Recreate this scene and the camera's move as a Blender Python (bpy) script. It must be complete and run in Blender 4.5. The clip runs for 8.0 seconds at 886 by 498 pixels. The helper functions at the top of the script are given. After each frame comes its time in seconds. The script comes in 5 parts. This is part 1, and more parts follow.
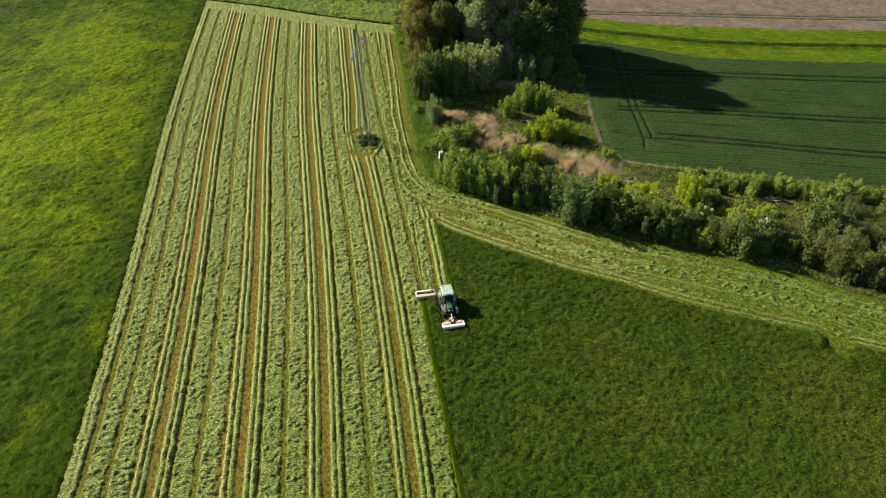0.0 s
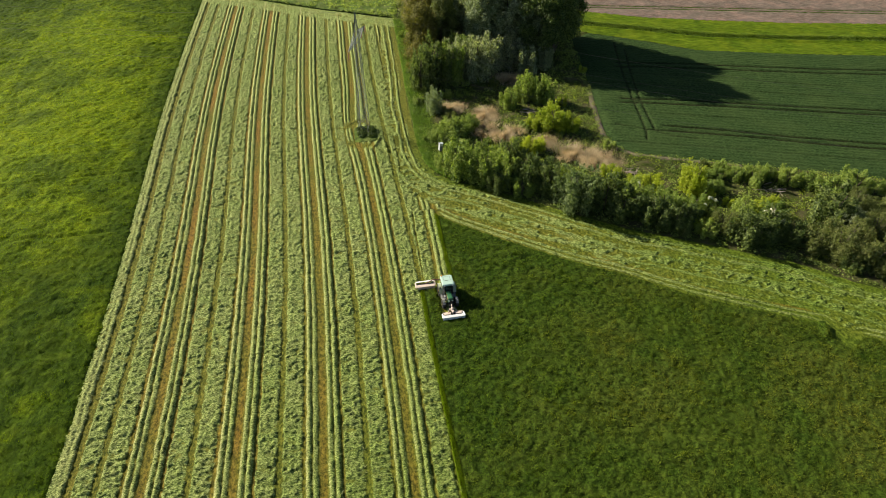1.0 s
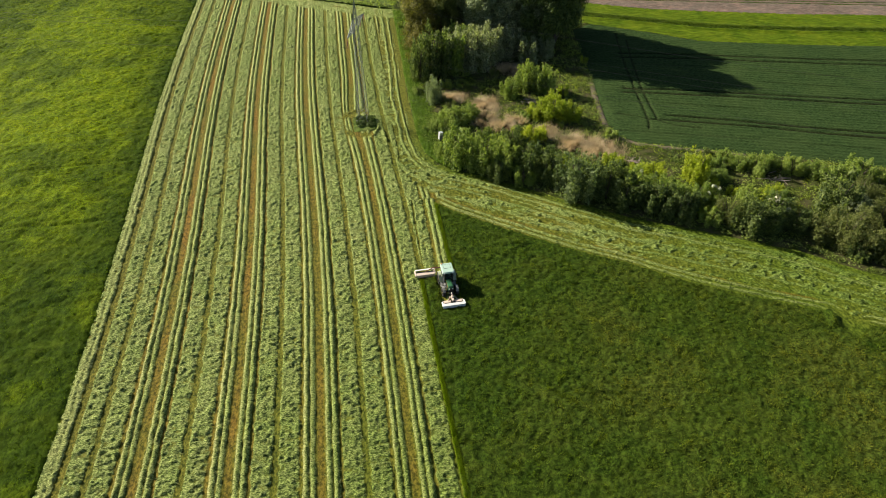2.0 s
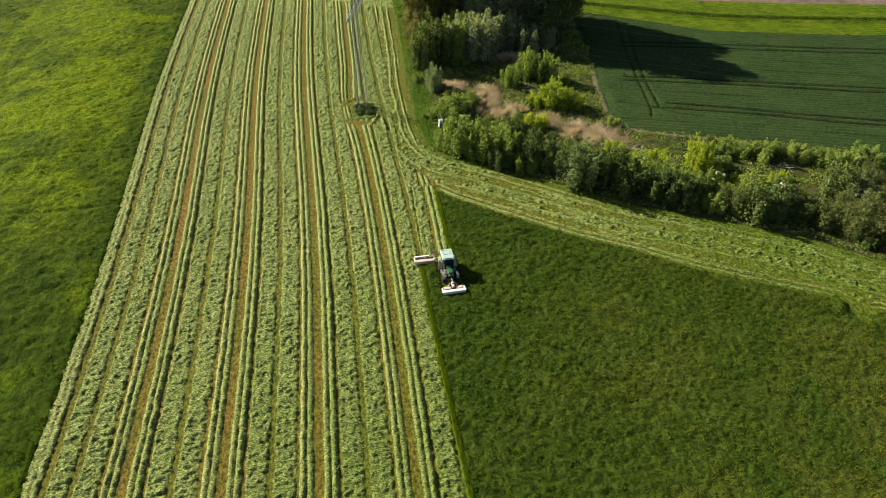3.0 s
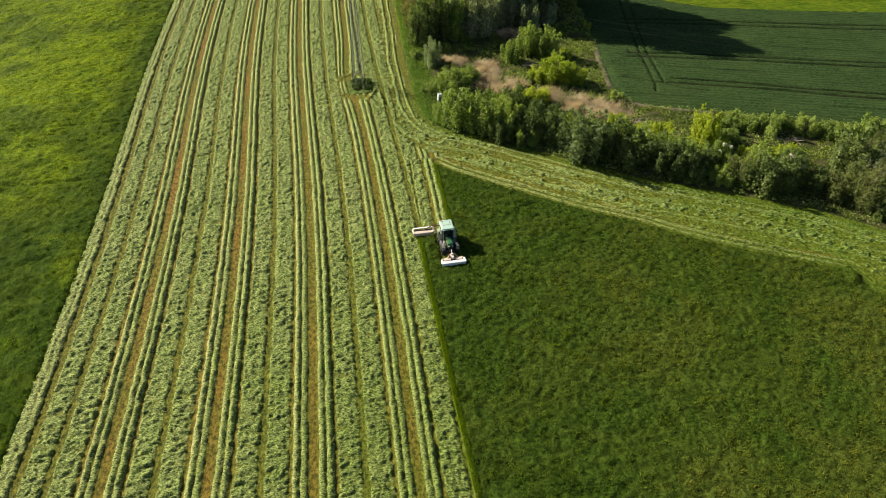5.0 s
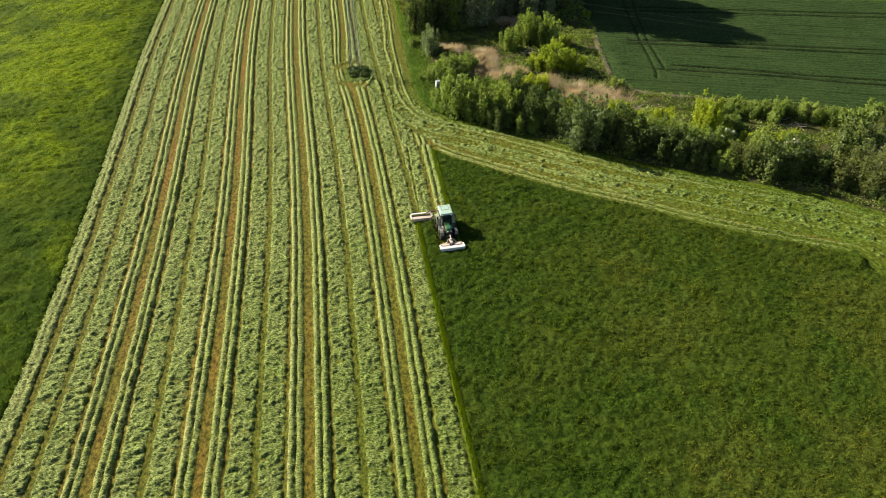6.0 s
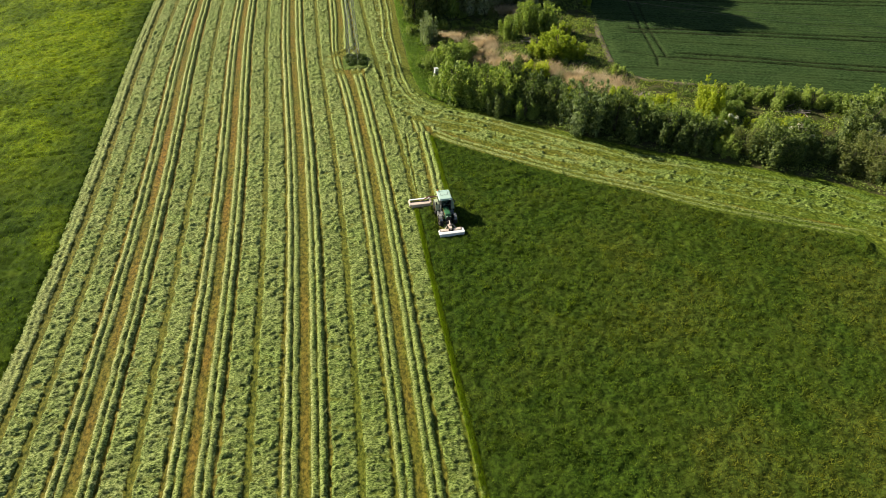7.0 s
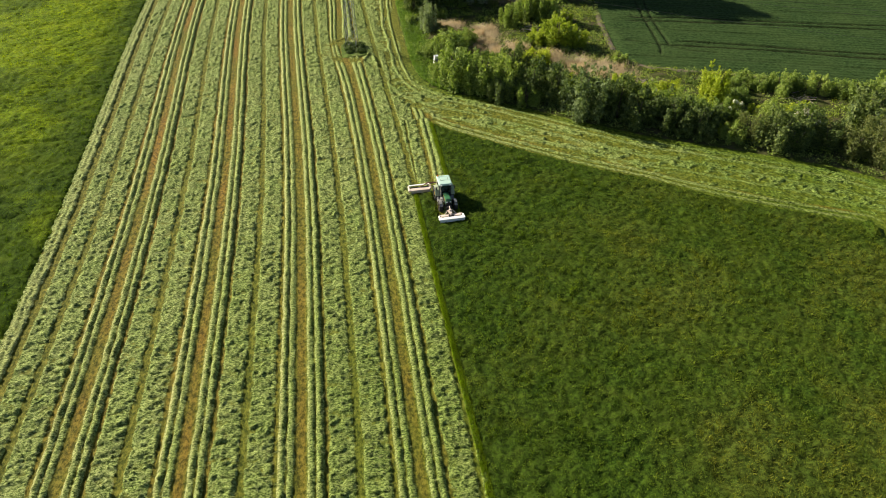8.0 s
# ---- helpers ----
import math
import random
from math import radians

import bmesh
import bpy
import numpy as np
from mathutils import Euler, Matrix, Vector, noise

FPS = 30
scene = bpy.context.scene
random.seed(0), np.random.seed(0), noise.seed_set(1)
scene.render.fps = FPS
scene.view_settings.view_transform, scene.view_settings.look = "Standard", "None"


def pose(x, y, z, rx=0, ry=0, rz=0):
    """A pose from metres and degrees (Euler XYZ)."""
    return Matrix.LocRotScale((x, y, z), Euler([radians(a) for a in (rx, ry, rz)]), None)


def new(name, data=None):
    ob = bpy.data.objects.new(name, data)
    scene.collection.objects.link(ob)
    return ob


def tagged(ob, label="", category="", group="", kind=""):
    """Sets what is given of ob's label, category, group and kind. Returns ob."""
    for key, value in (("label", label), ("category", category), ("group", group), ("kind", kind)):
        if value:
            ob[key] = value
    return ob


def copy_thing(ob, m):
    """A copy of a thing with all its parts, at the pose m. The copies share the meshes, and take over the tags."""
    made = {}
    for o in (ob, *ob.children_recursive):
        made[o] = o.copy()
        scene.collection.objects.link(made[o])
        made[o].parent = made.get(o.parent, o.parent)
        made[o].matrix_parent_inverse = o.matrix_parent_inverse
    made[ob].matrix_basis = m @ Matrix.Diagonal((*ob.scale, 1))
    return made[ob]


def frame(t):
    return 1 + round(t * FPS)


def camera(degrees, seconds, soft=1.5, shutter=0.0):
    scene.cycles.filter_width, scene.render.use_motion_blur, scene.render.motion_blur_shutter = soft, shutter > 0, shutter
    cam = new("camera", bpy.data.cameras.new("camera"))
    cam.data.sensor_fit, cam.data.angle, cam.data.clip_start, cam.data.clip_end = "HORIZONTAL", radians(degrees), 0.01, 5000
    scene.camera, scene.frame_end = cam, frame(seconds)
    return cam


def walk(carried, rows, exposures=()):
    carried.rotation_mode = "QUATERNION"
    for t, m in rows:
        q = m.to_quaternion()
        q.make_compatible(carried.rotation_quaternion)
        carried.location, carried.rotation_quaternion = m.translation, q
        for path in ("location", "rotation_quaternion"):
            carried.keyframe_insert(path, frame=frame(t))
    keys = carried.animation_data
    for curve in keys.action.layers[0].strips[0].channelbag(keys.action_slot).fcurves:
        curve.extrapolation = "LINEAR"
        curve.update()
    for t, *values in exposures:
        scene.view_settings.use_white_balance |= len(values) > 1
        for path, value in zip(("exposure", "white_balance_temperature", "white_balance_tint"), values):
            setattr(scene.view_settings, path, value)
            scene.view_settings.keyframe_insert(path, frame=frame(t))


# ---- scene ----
cam = camera(66.79, 8.0, 0.55)
# seconds, place in metres, yaw, pitch and roll in degrees
PATH = [
    (0.0, 0.015, -0.017, 80.620, -7.984, -39.602, 0.091),
    (0.5, 0.025, 0.077, 79.249, -7.986, -39.544, 0.076),
    (1.0, 0.028, 0.157, 77.947, -8.004, -39.480, 0.087),
    (2.5, 0.013, 0.325, 73.780, -8.035, -39.516, 0.119),
    (3.0, 0.001, 0.364, 72.364, -8.049, -39.571, 0.128),
    (3.5, -0.012, 0.399, 71.010, -8.061, -39.646, 0.125),
    (4.0, -0.026, 0.431, 69.693, -8.088, -39.651, 0.124),
    (4.5, -0.041, 0.462, 68.384, -8.122, -39.752, 0.131),
    (6.0, -0.077, 0.572, 64.181, -8.372, -39.891, 0.123),
    (6.5, -0.083, 0.620, 62.774, -8.460, -39.880, 0.106),
    (7.0, -0.086, 0.678, 61.357, -8.500, -39.889, 0.113),
    (7.5, -0.084, 0.748, 59.975, -8.527, -39.881, 0.098),
    (8.0, -0.077, 0.831, 58.545, -8.513, -39.856, 0.072),
]
walk(cam, [(t, pose(x, y, z, 90 + pitch, 0, yaw) @ pose(0, 0, 0, 0, 0, roll)) for t, x, y, z, yaw, pitch, roll in PATH],
     [(0.0, 1.21), (2.5, 1.24), (4.5, 1.27), (6.0, 1.30), (8.0, 1.33)])

# ---- light ----
SUN_WAY = Vector((0.80, -0.60, -0.555)).normalized()      # the way in which sunlight travels
world = bpy.data.worlds.new("sky")
scene.world = world
world.use_nodes = True
wt = world.node_tree
sky = wt.nodes.new("ShaderNodeTexSky")
sky.sky_type, sky.sun_disc = "NISHITA", False
sky.sun_elevation = math.asin(-SUN_WAY.z)
sky.sun_rotation = math.atan2(-SUN_WAY.x, -SUN_WAY.y)
wt.links.new(sky.outputs[0], wt.nodes["Background"].inputs[0])
wt.nodes["Background"].inputs[1].default_value = 0.044
sun = new("sun", bpy.data.lights.new("sun", "SUN"))
sun.data.energy, sun.data.angle, sun.data.color = 4.7, radians(0.6), (1.0, 0.92, 0.76)
sun.rotation_euler = SUN_WAY.to_track_quat("-Z", "Y").to_euler()


# ---- materials ----
def node(nt, kind, **values):
    n = nt.nodes.new(kind)
    for key, value in values.items():
        n.inputs[key.replace("_", " ")].default_value = value
    return n


def ramp(nt, source, stops):
    r = nt.nodes.new("ShaderNodeValToRGB")
    while len(r.color_ramp.elements) < len(stops):
        r.color_ramp.elements.new(0.5)
    for e, (p, c) in zip(r.color_ramp.elements, stops):
        e.position, e.color = p, (*c, 1)
    nt.links.new(source, r.inputs[0])
    return r.outputs[0]


def mix(nt, fac, a, b, mode="MIX"):
    m = nt.nodes.new("ShaderNodeMix")
    m.data_type, m.blend_type = "RGBA", mode
    for socket, v in ((m.inputs[0], fac), (m.inputs[6], a), (m.inputs[7], b)):
        if isinstance(v, (int, float)):
            socket.default_value = v
        elif isinstance(v, tuple):
            socket.default_value = (*v, 1)
        else:
            nt.links.new(v, socket)
    return m.outputs[2]


def noise_of(nt, size, detail=4.0, rough=0.6, stretch=(1, 1, 1), turn=0.0):
    """Noise with features of about that many metres."""
    co = nt.nodes.new("ShaderNodeTexCoord")
    mp = nt.nodes.new("ShaderNodeMapping")
    mp.vector_type = "TEXTURE"
    mp.inputs["Scale"].default_value = [1 / s for s in stretch]
    mp.inputs["Rotation"].default_value = (0, 0, -turn)
    nt.links.new(co.outputs["Object"], mp.inputs[0])
    n = node(nt, "ShaderNodeTexNoise", Scale=1.0 / size, Detail=detail, Roughness=rough)
    nt.links.new(mp.outputs[0], n.inputs["Vector"])
    return n.outputs[0]


def material(name, rough=0.8, metal=0.0, spec=0.3):
    m = bpy.data.materials.new(name)
    m.use_nodes = True
    b = m.node_tree.nodes["Principled BSDF"]
    b.inputs["Roughness"].default_value = rough
    b.inputs["Metallic"].default_value = metal
    b.inputs["Specular IOR Level"].default_value = spec
    return m, m.node_tree, b


def bump(nt, b, height, strength, distance):
    n = node(nt, "ShaderNodeBump", Strength=strength, Distance=distance)
    nt.links.new(height, n.inputs["Height"])
    nt.links.new(n.outputs[0], b.inputs["Normal"])


def field_material(name, light, dark, worn, fine=0.35, broad=9.0, bump_by=0.12, stretch=(1, 1, 1), turn=0.0, amount=0.5, spec=0.15, attribute="", extra=(0, 0, 0), clump=0.0, patches=0.0, deep=0.62, span=(0.34, 0.64)):
    """Growing plants seen from afar: fine tufts, broad patches, worn spots."""
    m, nt, b = material(name, 0.85, 0, spec)
    small = noise_of(nt, fine, 8, 0.74, stretch, turn)
    large = noise_of(nt, broad, 3, 0.55)
    c = ramp(nt, small, [(span[0], dark), (span[1], light)])
    patch = ramp(nt, large, [(0.42, (0, 0, 0)), (0.66, (1, 1, 1))])
    scaled = node(nt, "ShaderNodeMath")
    scaled.operation = "MULTIPLY"
    scaled.inputs[1].default_value = amount
    nt.links.new(patch, scaled.inputs[0])
    c = mix(nt, scaled.outputs[0], c, mix(nt, 0.7, c, worn))
    if attribute:
        at = nt.nodes.new("ShaderNodeAttribute")
        at.attribute_name = attribute
        tone = ramp(nt, small, [(span[0], tuple(0.6 * e for e in extra)), (span[1], tuple(2.2 * e for e in extra))])
        c = mix(nt, at.outputs["Fac"], c, tone)
    if patches:
        # lusher and thinner spots of a few paces
        spots = noise_of(nt, patches, 5, 0.62)
        c = mix(nt, 1.0, c, ramp(nt, spots, [(0.30, (0.66, 0.76, 0.72)), (0.52, (1.0, 1.0, 1.0)), (0.72, (1.42, 1.26, 1.25))]), "MULTIPLY")
    height = small
    if clump:
        # tufts of grass, each a small mound
        co = nt.nodes.new("ShaderNodeTexCoord")
        shake = nt.nodes.new("ShaderNodeMixRGB")
        shake.blend_type = "ADD"
        shake.inputs[0].default_value = 0.25
        nt.links.new(co.outputs["Object"], shake.inputs[1])
        nt.links.new(small, shake.inputs[2])
        cells = node(nt, "ShaderNodeTexVoronoi", Scale=1 / clump)
        cells.feature = "SMOOTH_F1"
        nt.links.new(shake.outputs[0], cells.inputs["Vector"])
        mound = node(nt, "ShaderNodeMath")
        mound.operation = "MULTIPLY_ADD"
        mound.inputs[1].default_value = -0.9
        nt.links.new(cells.outputs["Distance"], mound.inputs[0])
        nt.links.new(small, mound.inputs[2])
        height = mound.outputs[0]
        tone = ramp(nt, cells.outputs["Color"], [(0.0, (deep, deep + 0.04, deep - 0.02)), (1.0, (1.30, 1.26, 1.20))])
        c = mix(nt, 1.0, c, tone, "MULTIPLY")
    nt.links.new(c, b.inputs["Base Color"])
    bump(nt, b, height, 1.0, bump_by)
    return m


def leaf_material(name, dark, light, glow=0.35, rough=0.6, through_=(1.15, 1.25, 0.55)):
    m, nt, b = material(name, rough, 0, 0.18)
    geo = nt.nodes.new("ShaderNodeNewGeometry")
    info = nt.nodes.new("ShaderNodeObjectInfo")
    c = ramp(nt, geo.outputs["Random Per Island"], [(0.0, dark), (1.0, light)])
    tone = ramp(nt, info.outputs["Random"], [(0.0, (0.72, 0.78, 0.7)), (1.0, (1.12, 1.08, 1.0))])
    c = mix(nt, 1.0, c, tone, "MULTIPLY")
    broad = ramp(nt, noise_of(nt, 1.3, 2), [(0.35, (0.78, 0.8, 0.75)), (0.7, (1.1, 1.08, 1.0))])
    c = mix(nt, 1.0, c, broad, "MULTIPLY")
    nt.links.new(c, b.inputs["Base Color"])
    t = nt.nodes.new("ShaderNodeBsdfTranslucent")
    nt.links.new(mix(nt, 1.0, c, through_, "MULTIPLY"), t.inputs[0])
    s = nt.nodes.new("ShaderNodeMixShader")
    s.inputs[0].default_value = glow
    nt.links.new(b.outputs[0], s.inputs[1])
    nt.links.new(t.outputs[0], s.inputs[2])
    nt.links.new(s.outputs[0], nt.nodes["Material Output"].inputs[0])
    return m


def grass_material(name, dark, light, yellow_tone):
    """Blades that let light through, toned tuft by tuft and patch by patch."""
    m, nt, b = material(name, 0.65, 0, 0.08)
    tuft = ramp(nt, noise_of(nt, 0.62, 5, 0.7), [(0.40, dark), (0.59, light)])
    at = nt.nodes.new("ShaderNodeAttribute")
    at.attribute_name = "ripe"
    c = mix(nt, at.outputs["Fac"], tuft, mix(nt, 0.65, tuft, yellow_tone))
    spots = ramp(nt, noise_of(nt, 1.7, 4, 0.6), [(0.36, (0.50, 0.60, 0.56)), (0.50, (1.0, 1.0, 1.0)), (0.64, (1.36, 1.26, 1.2))])
    c = mix(nt, 1.0, c, spots, "MULTIPLY")
    nt.links.new(c, b.inputs["Base Color"])
    t = nt.nodes.new("ShaderNodeBsdfTranslucent")
    nt.links.new(mix(nt, 1.0, c, (1.15, 1.25, 0.5), "MULTIPLY"), t.inputs[0])
    s = nt.nodes.new("ShaderNodeMixShader")
    s.inputs[0].default_value = 0.45
    nt.links.new(b.outputs[0], s.inputs[1])
    nt.links.new(t.outputs[0], s.inputs[2])
    nt.links.new(s.outputs[0], nt.nodes["Material Output"].inputs[0])
    return m


def plain_material(name, colour, rough=0.5, metal=0.0, dirt=(0.2, 0.17, 0.12), dirty=0.35, size=0.4, spec=0.4):
    m, nt, b = material(name, rough, metal, spec)
    n = noise_of(nt, size, 6, 0.65)
    f = ramp(nt, n, [(0.45, (0, 0, 0)), (0.8, (dirty,) * 3)])
    nt.links.new(mix(nt, f, colour, dirt), b.inputs["Base Color"])
    bump(nt, b, n, 0.15, 0.01)
    return m


MEADOW = field_material("meadow_grass", (0.045, 0.080, 0.0072), (0.0100, 0.0210, 0.0025), (0.051, 0.068, 0.0085), 0.42, 9.0, 0.16, spec=0.03, amount=0.5, patches=1.5, attribute="ripe", extra=(0.032, 0.044, 0.0060), span=(0.42, 0.585))
SUNNY = field_material("sunny_meadow", (0.046, 0.078, 0.0035), (0.013, 0.027, 0.002), (0.062, 0.090, 0.0035), 0.45, 12.0, 0.12, (1.5, 0.8, 1), 0.2, amount=0.5, clump=0.7, spec=0.03, attribute="ripe", extra=(0.066, 0.094, 0.0015), span=(0.38, 0.62), patches=2.6, deep=0.78)
SUNNY_BLADES = grass_material("sunny_blades", (0.022, 0.048, 0.002), (0.088, 0.138, 0.003), (0.265, 0.320, 0.004))
BLADES = grass_material("meadow_blades", (0.034, 0.062, 0.005), (0.116, 0.168, 0.015), (0.188, 0.184, 0.022))
BRIGHT = field_material("bright_grass", (0.092, 0.140, 0.007), (0.024, 0.046, 0.002), (0.110, 0.140, 0.008), 0.7, 9.0, 0.25, (0.35, 1.3, 1), 0.2, amount=0.7, spec=0.03, span=(0.38, 0.60), patches=3.5)
WEEDS = field_material("weeds", (0.100, 0.157, 0.012), (0.025, 0.047, 0.006), (0.142, 0.136, 0.043), 0.5, 3.0, 0.25)
LITTER = field_material("weedy_bank", (0.062, 0.082, 0.014), (0.015, 0.022, 0.006), (0.095, 0.072, 0.045), 0.45, 2.5, 0.24, amount=0.8, spec=0.03)
CROP = field_material("young_grain", (0.044, 0.076, 0.022), (0.012, 0.025, 0.007), (0.046, 0.070, 0.020), 0.36, 10.0, 0.2, (0.6, 1.3, 1), 0.284, spec=0.03, attribute="wheel", extra=(0.011, 0.013, 0.005), span=(0.40, 0.60))
SOIL = field_material("ploughed_soil", (0.180, 0.134, 0.104), (0.075, 0.053, 0.040), (0.180, 0.140, 0.110), 0.7, 14.0, 0.2, (0.4, 1.3, 1), 0.16, span=(0.36, 0.64), patches=4.0)
EARTH = field_material("bare_earth", (0.168, 0.132, 0.093), (0.078, 0.062, 0.043), (0.112, 0.112, 0.045), 0.4, 3.0, 0.08)


def mown_material():
    m, nt, b = material("cut_grass", 0.8, 0, 0.08)
    at = nt.nodes.new("ShaderNodeAttribute")
    at.attribute_name = "cover"
    bare = nt.nodes.new("ShaderNodeAttribute")
    bare.attribute_name = "bare"
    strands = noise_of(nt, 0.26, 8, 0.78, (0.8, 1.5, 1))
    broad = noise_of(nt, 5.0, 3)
    # Hay tones; shade between the strands and light on them are put into colour.
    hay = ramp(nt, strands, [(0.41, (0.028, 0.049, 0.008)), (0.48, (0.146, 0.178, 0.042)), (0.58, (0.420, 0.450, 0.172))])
    hay = mix(nt, ramp(nt, broad, [(0.35, (0, 0, 0)), (0.75, (0.5, 0.5, 0.5))]), hay, mix(nt, 1.0, hay, (0.78, 0.98, 0.62), "MULTIPLY"))
    lush = nt.nodes.new("ShaderNodeAttribute")
    lush.attribute_name = "lush"
    hay = mix(nt, lush.outputs["Fac"], hay, mix(nt, 1.0, hay, (0.45, 0.56, 0.26), "MULTIPLY"))
    # Paler hay for ridge edges, with the sunlight on them put into the colour.
    dry = nt.nodes.new("ShaderNodeAttribute")
    dry.attribute_name = "dry"
    pale_lit_hay = ramp(nt, strands, [(0.38, (0.10, 0.11, 0.030)), (0.48, (0.27, 0.27, 0.095)), (0.60, (0.50, 0.48, 0.22))])
    hay = mix(nt, dry.outputs["Fac"], hay, pale_lit_hay)
    grain_ = noise_of(nt, 0.4, 6, 0.75, (1, 0.6, 1))
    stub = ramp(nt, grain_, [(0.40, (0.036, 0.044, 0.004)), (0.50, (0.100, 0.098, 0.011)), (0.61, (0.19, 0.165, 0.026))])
    earth = ramp(nt, grain_, [(0.42, (0.075, 0.050, 0.007)), (0.58, (0.240, 0.140, 0.022))])
    patchy = ramp(nt, noise_of(nt, 6.0, 4, 0.6, (1, 0.35, 1)), [(0.36, (0.12,) * 3), (0.60, (1, 1, 1))])
    stub = mix(nt, lush.outputs["Fac"], stub, mix(nt, 1.0, stub, (0.62, 0.95, 0.55), "MULTIPLY"))
    stub = mix(nt, mix(nt, 1.0, patchy, bare.outputs["Color"], "MULTIPLY"), stub, earth)
    edge = nt.nodes.new("ShaderNodeMath")
    edge.operation = "ADD"
    nt.links.new(at.outputs["Fac"], edge.inputs[0])
    small = nt.nodes.new("ShaderNodeMath")
    small.operation = "MULTIPLY_ADD"
    small.inputs[1].default_value, small.inputs[2].default_value = 0.7, -0.35
    nt.links.new(strands, small.inputs[0])
    nt.links.new(small.outputs[0], edge.inputs[1])
    f = ramp(nt, edge.outputs[0], [(0.25, (0, 0, 0)), (0.55, (1, 1, 1))])
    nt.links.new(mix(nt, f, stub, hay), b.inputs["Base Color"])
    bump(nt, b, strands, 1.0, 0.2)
    return m


MOWN = mown_material()
REED = leaf_material("dry_reed", (0.497, 0.361, 0.252), (0.866, 0.680, 0.525), 0.4, 0.7, (1.05, 0.98, 0.88))
WISP = leaf_material("cut_blades", (0.120, 0.144, 0.030), (0.299, 0.299, 0.129), 0.25, 0.7)
L_DARK = leaf_material("dark_leaves", (0.040, 0.070, 0.022), (0.215, 0.265, 0.090), 0.42)
L_MID = leaf_material("green_leaves", (0.121, 0.188, 0.043), (0.394, 0.463, 0.122), 0.45)
L_YELLOW = leaf_material("yellow_green_leaves", (0.198, 0.264, 0.019), (0.525, 0.568, 0.062), 0.45)
L_OLIVE = leaf_material("olive_leaves", (0.085, 0.115, 0.034), (0.250, 0.260, 0.095), 0.45)
L_SILVER = leaf_material("silver_leaves", (0.171, 0.206, 0.115), (0.472, 0.500, 0.359), 0.45)
L_GREY = leaf_material("grey_green_leaves", (0.100, 0.140, 0.055), (0.330, 0.375, 0.185), 0.42)
L_BANK = leaf_material("rank_green_leaves", (0.060, 0.105, 0.010), (0.170, 0.235, 0.030), 0.45)
L_RIM = leaf_material("fresh_weed_leaves", (0.085, 0.160, 0.014), (0.240, 0.360, 0.045), 0.45)
L_RUST = leaf_material("budding_leaves", (0.110, 0.105, 0.025), (0.260, 0.225, 0.070), 0.45)
BLOSSOM = leaf_material("white_blossom", (0.480, 0.464, 0.384), (0.640, 0.640, 0.576), 0.2)
BARK = plain_material("bark", (0.10, 0.078, 0.055), 0.9, 0, (0.05, 0.06, 0.03), 0.6, 0.5)
STEEL = plain_material("galvanised_steel", (0.19, 0.205, 0.20), 0.55, 0.4, (0.081, 0.072, 0.059), 0.5, 1.2)
CABLE = plain_material("cable", (0.03, 0.03, 0.03), 0.8, 0.0, (0.05, 0.05, 0.05), 0.3, 1.0)
CONCRETE = plain_material("concrete", (0.356, 0.344, 0.321), 0.85, 0, (0.172, 0.161, 0.126), 0.5, 0.5)
GLAZE = plain_material("insulator", (0.20, 0.10, 0.06), 0.2, 0, (0.1, 0.08, 0.06), 0.3, 0.4)


# ---- mesh helpers ----
def lattice(ix, iy, seed):
    h = (ix.astype(np.int64) * 374761393 + iy.astype(np.int64) * 668265263 + seed * 974634777) & 0x7FFFFFFF
    h = ((h ^ (h >> 13)) * 1274126177) & 0x7FFFFFFF
    return ((h ^ (h >> 16)) & 0xFFFF) / 65535.0


def vnoise(x, y, seed=0):
    """Smooth noise from 0 to 1 with cells of one metre."""
    ix, iy = np.floor(x), np.floor(y)
    fx, fy = x - ix, y - iy
    fx, fy = fx * fx * (3 - 2 * fx), fy * fy * (3 - 2 * fy)
    a, b = lattice(ix, iy, seed), lattice(ix + 1, iy, seed)
    c, d = lattice(ix, iy + 1, seed), lattice(ix + 1, iy + 1, seed)
    return (a * (1 - fx) + b * fx) * (1 - fy) + (c * (1 - fx) + d * fx) * fy


def fbm(x, y, size, seed=0, octaves=3):
    s, w, total = 0.0, 1.0, 0.0
    for k in range(octaves):
        s = s + w * vnoise(x / size * 2 ** k + 17.3 * k, y / size * 2 ** k - 9.1 * k, seed + k)
        total += w
        w *= 0.55
    return s / total


def smooth(a, b, x):
    t = np.clip((x - a) / (b - a), 0, 1)
    return t * t * (3 - 2 * t)


def mesh_from(name, verts, faces, mat, shade=False):
    """A mesh from an array of places and an array of faces with equal corners."""
    me = bpy.data.meshes.new(name)
    n, k = faces.shape
    me.vertices.add(len(verts))
    me.vertices.foreach_set("co", np.ascontiguousarray(verts, dtype=np.float32).ravel())
    me.loops.add(n * k)
    me.loops.foreach_set("vertex_index", np.ascontiguousarray(faces, dtype=np.int32).ravel())
    me.polygons.add(n)
    me.polygons.foreach_set("loop_start", np.arange(0, n * k, k, dtype=np.int32))
    me.polygons.foreach_set("loop_total", np.full(n, k, dtype=np.int32))
    if shade:
        me.polygons.foreach_set("use_smooth", np.ones(n, dtype=bool))
    me.update(calc_edges=True)
    me.validate()
    me.materials.append(mat)
    return me


def inside(x, y, ring):
    """Which places lie in the ring of corners."""
    hit = np.zeros(x.shape, bool)
    for (ax, ay), (bx, by) in zip(ring, ring[1:] + ring[:1]):
        if ay != by:
            hit ^= ((ay > y) != (by > y)) & (x < (bx - ax) * (y - ay) / (by - ay) + ax)
    return hit


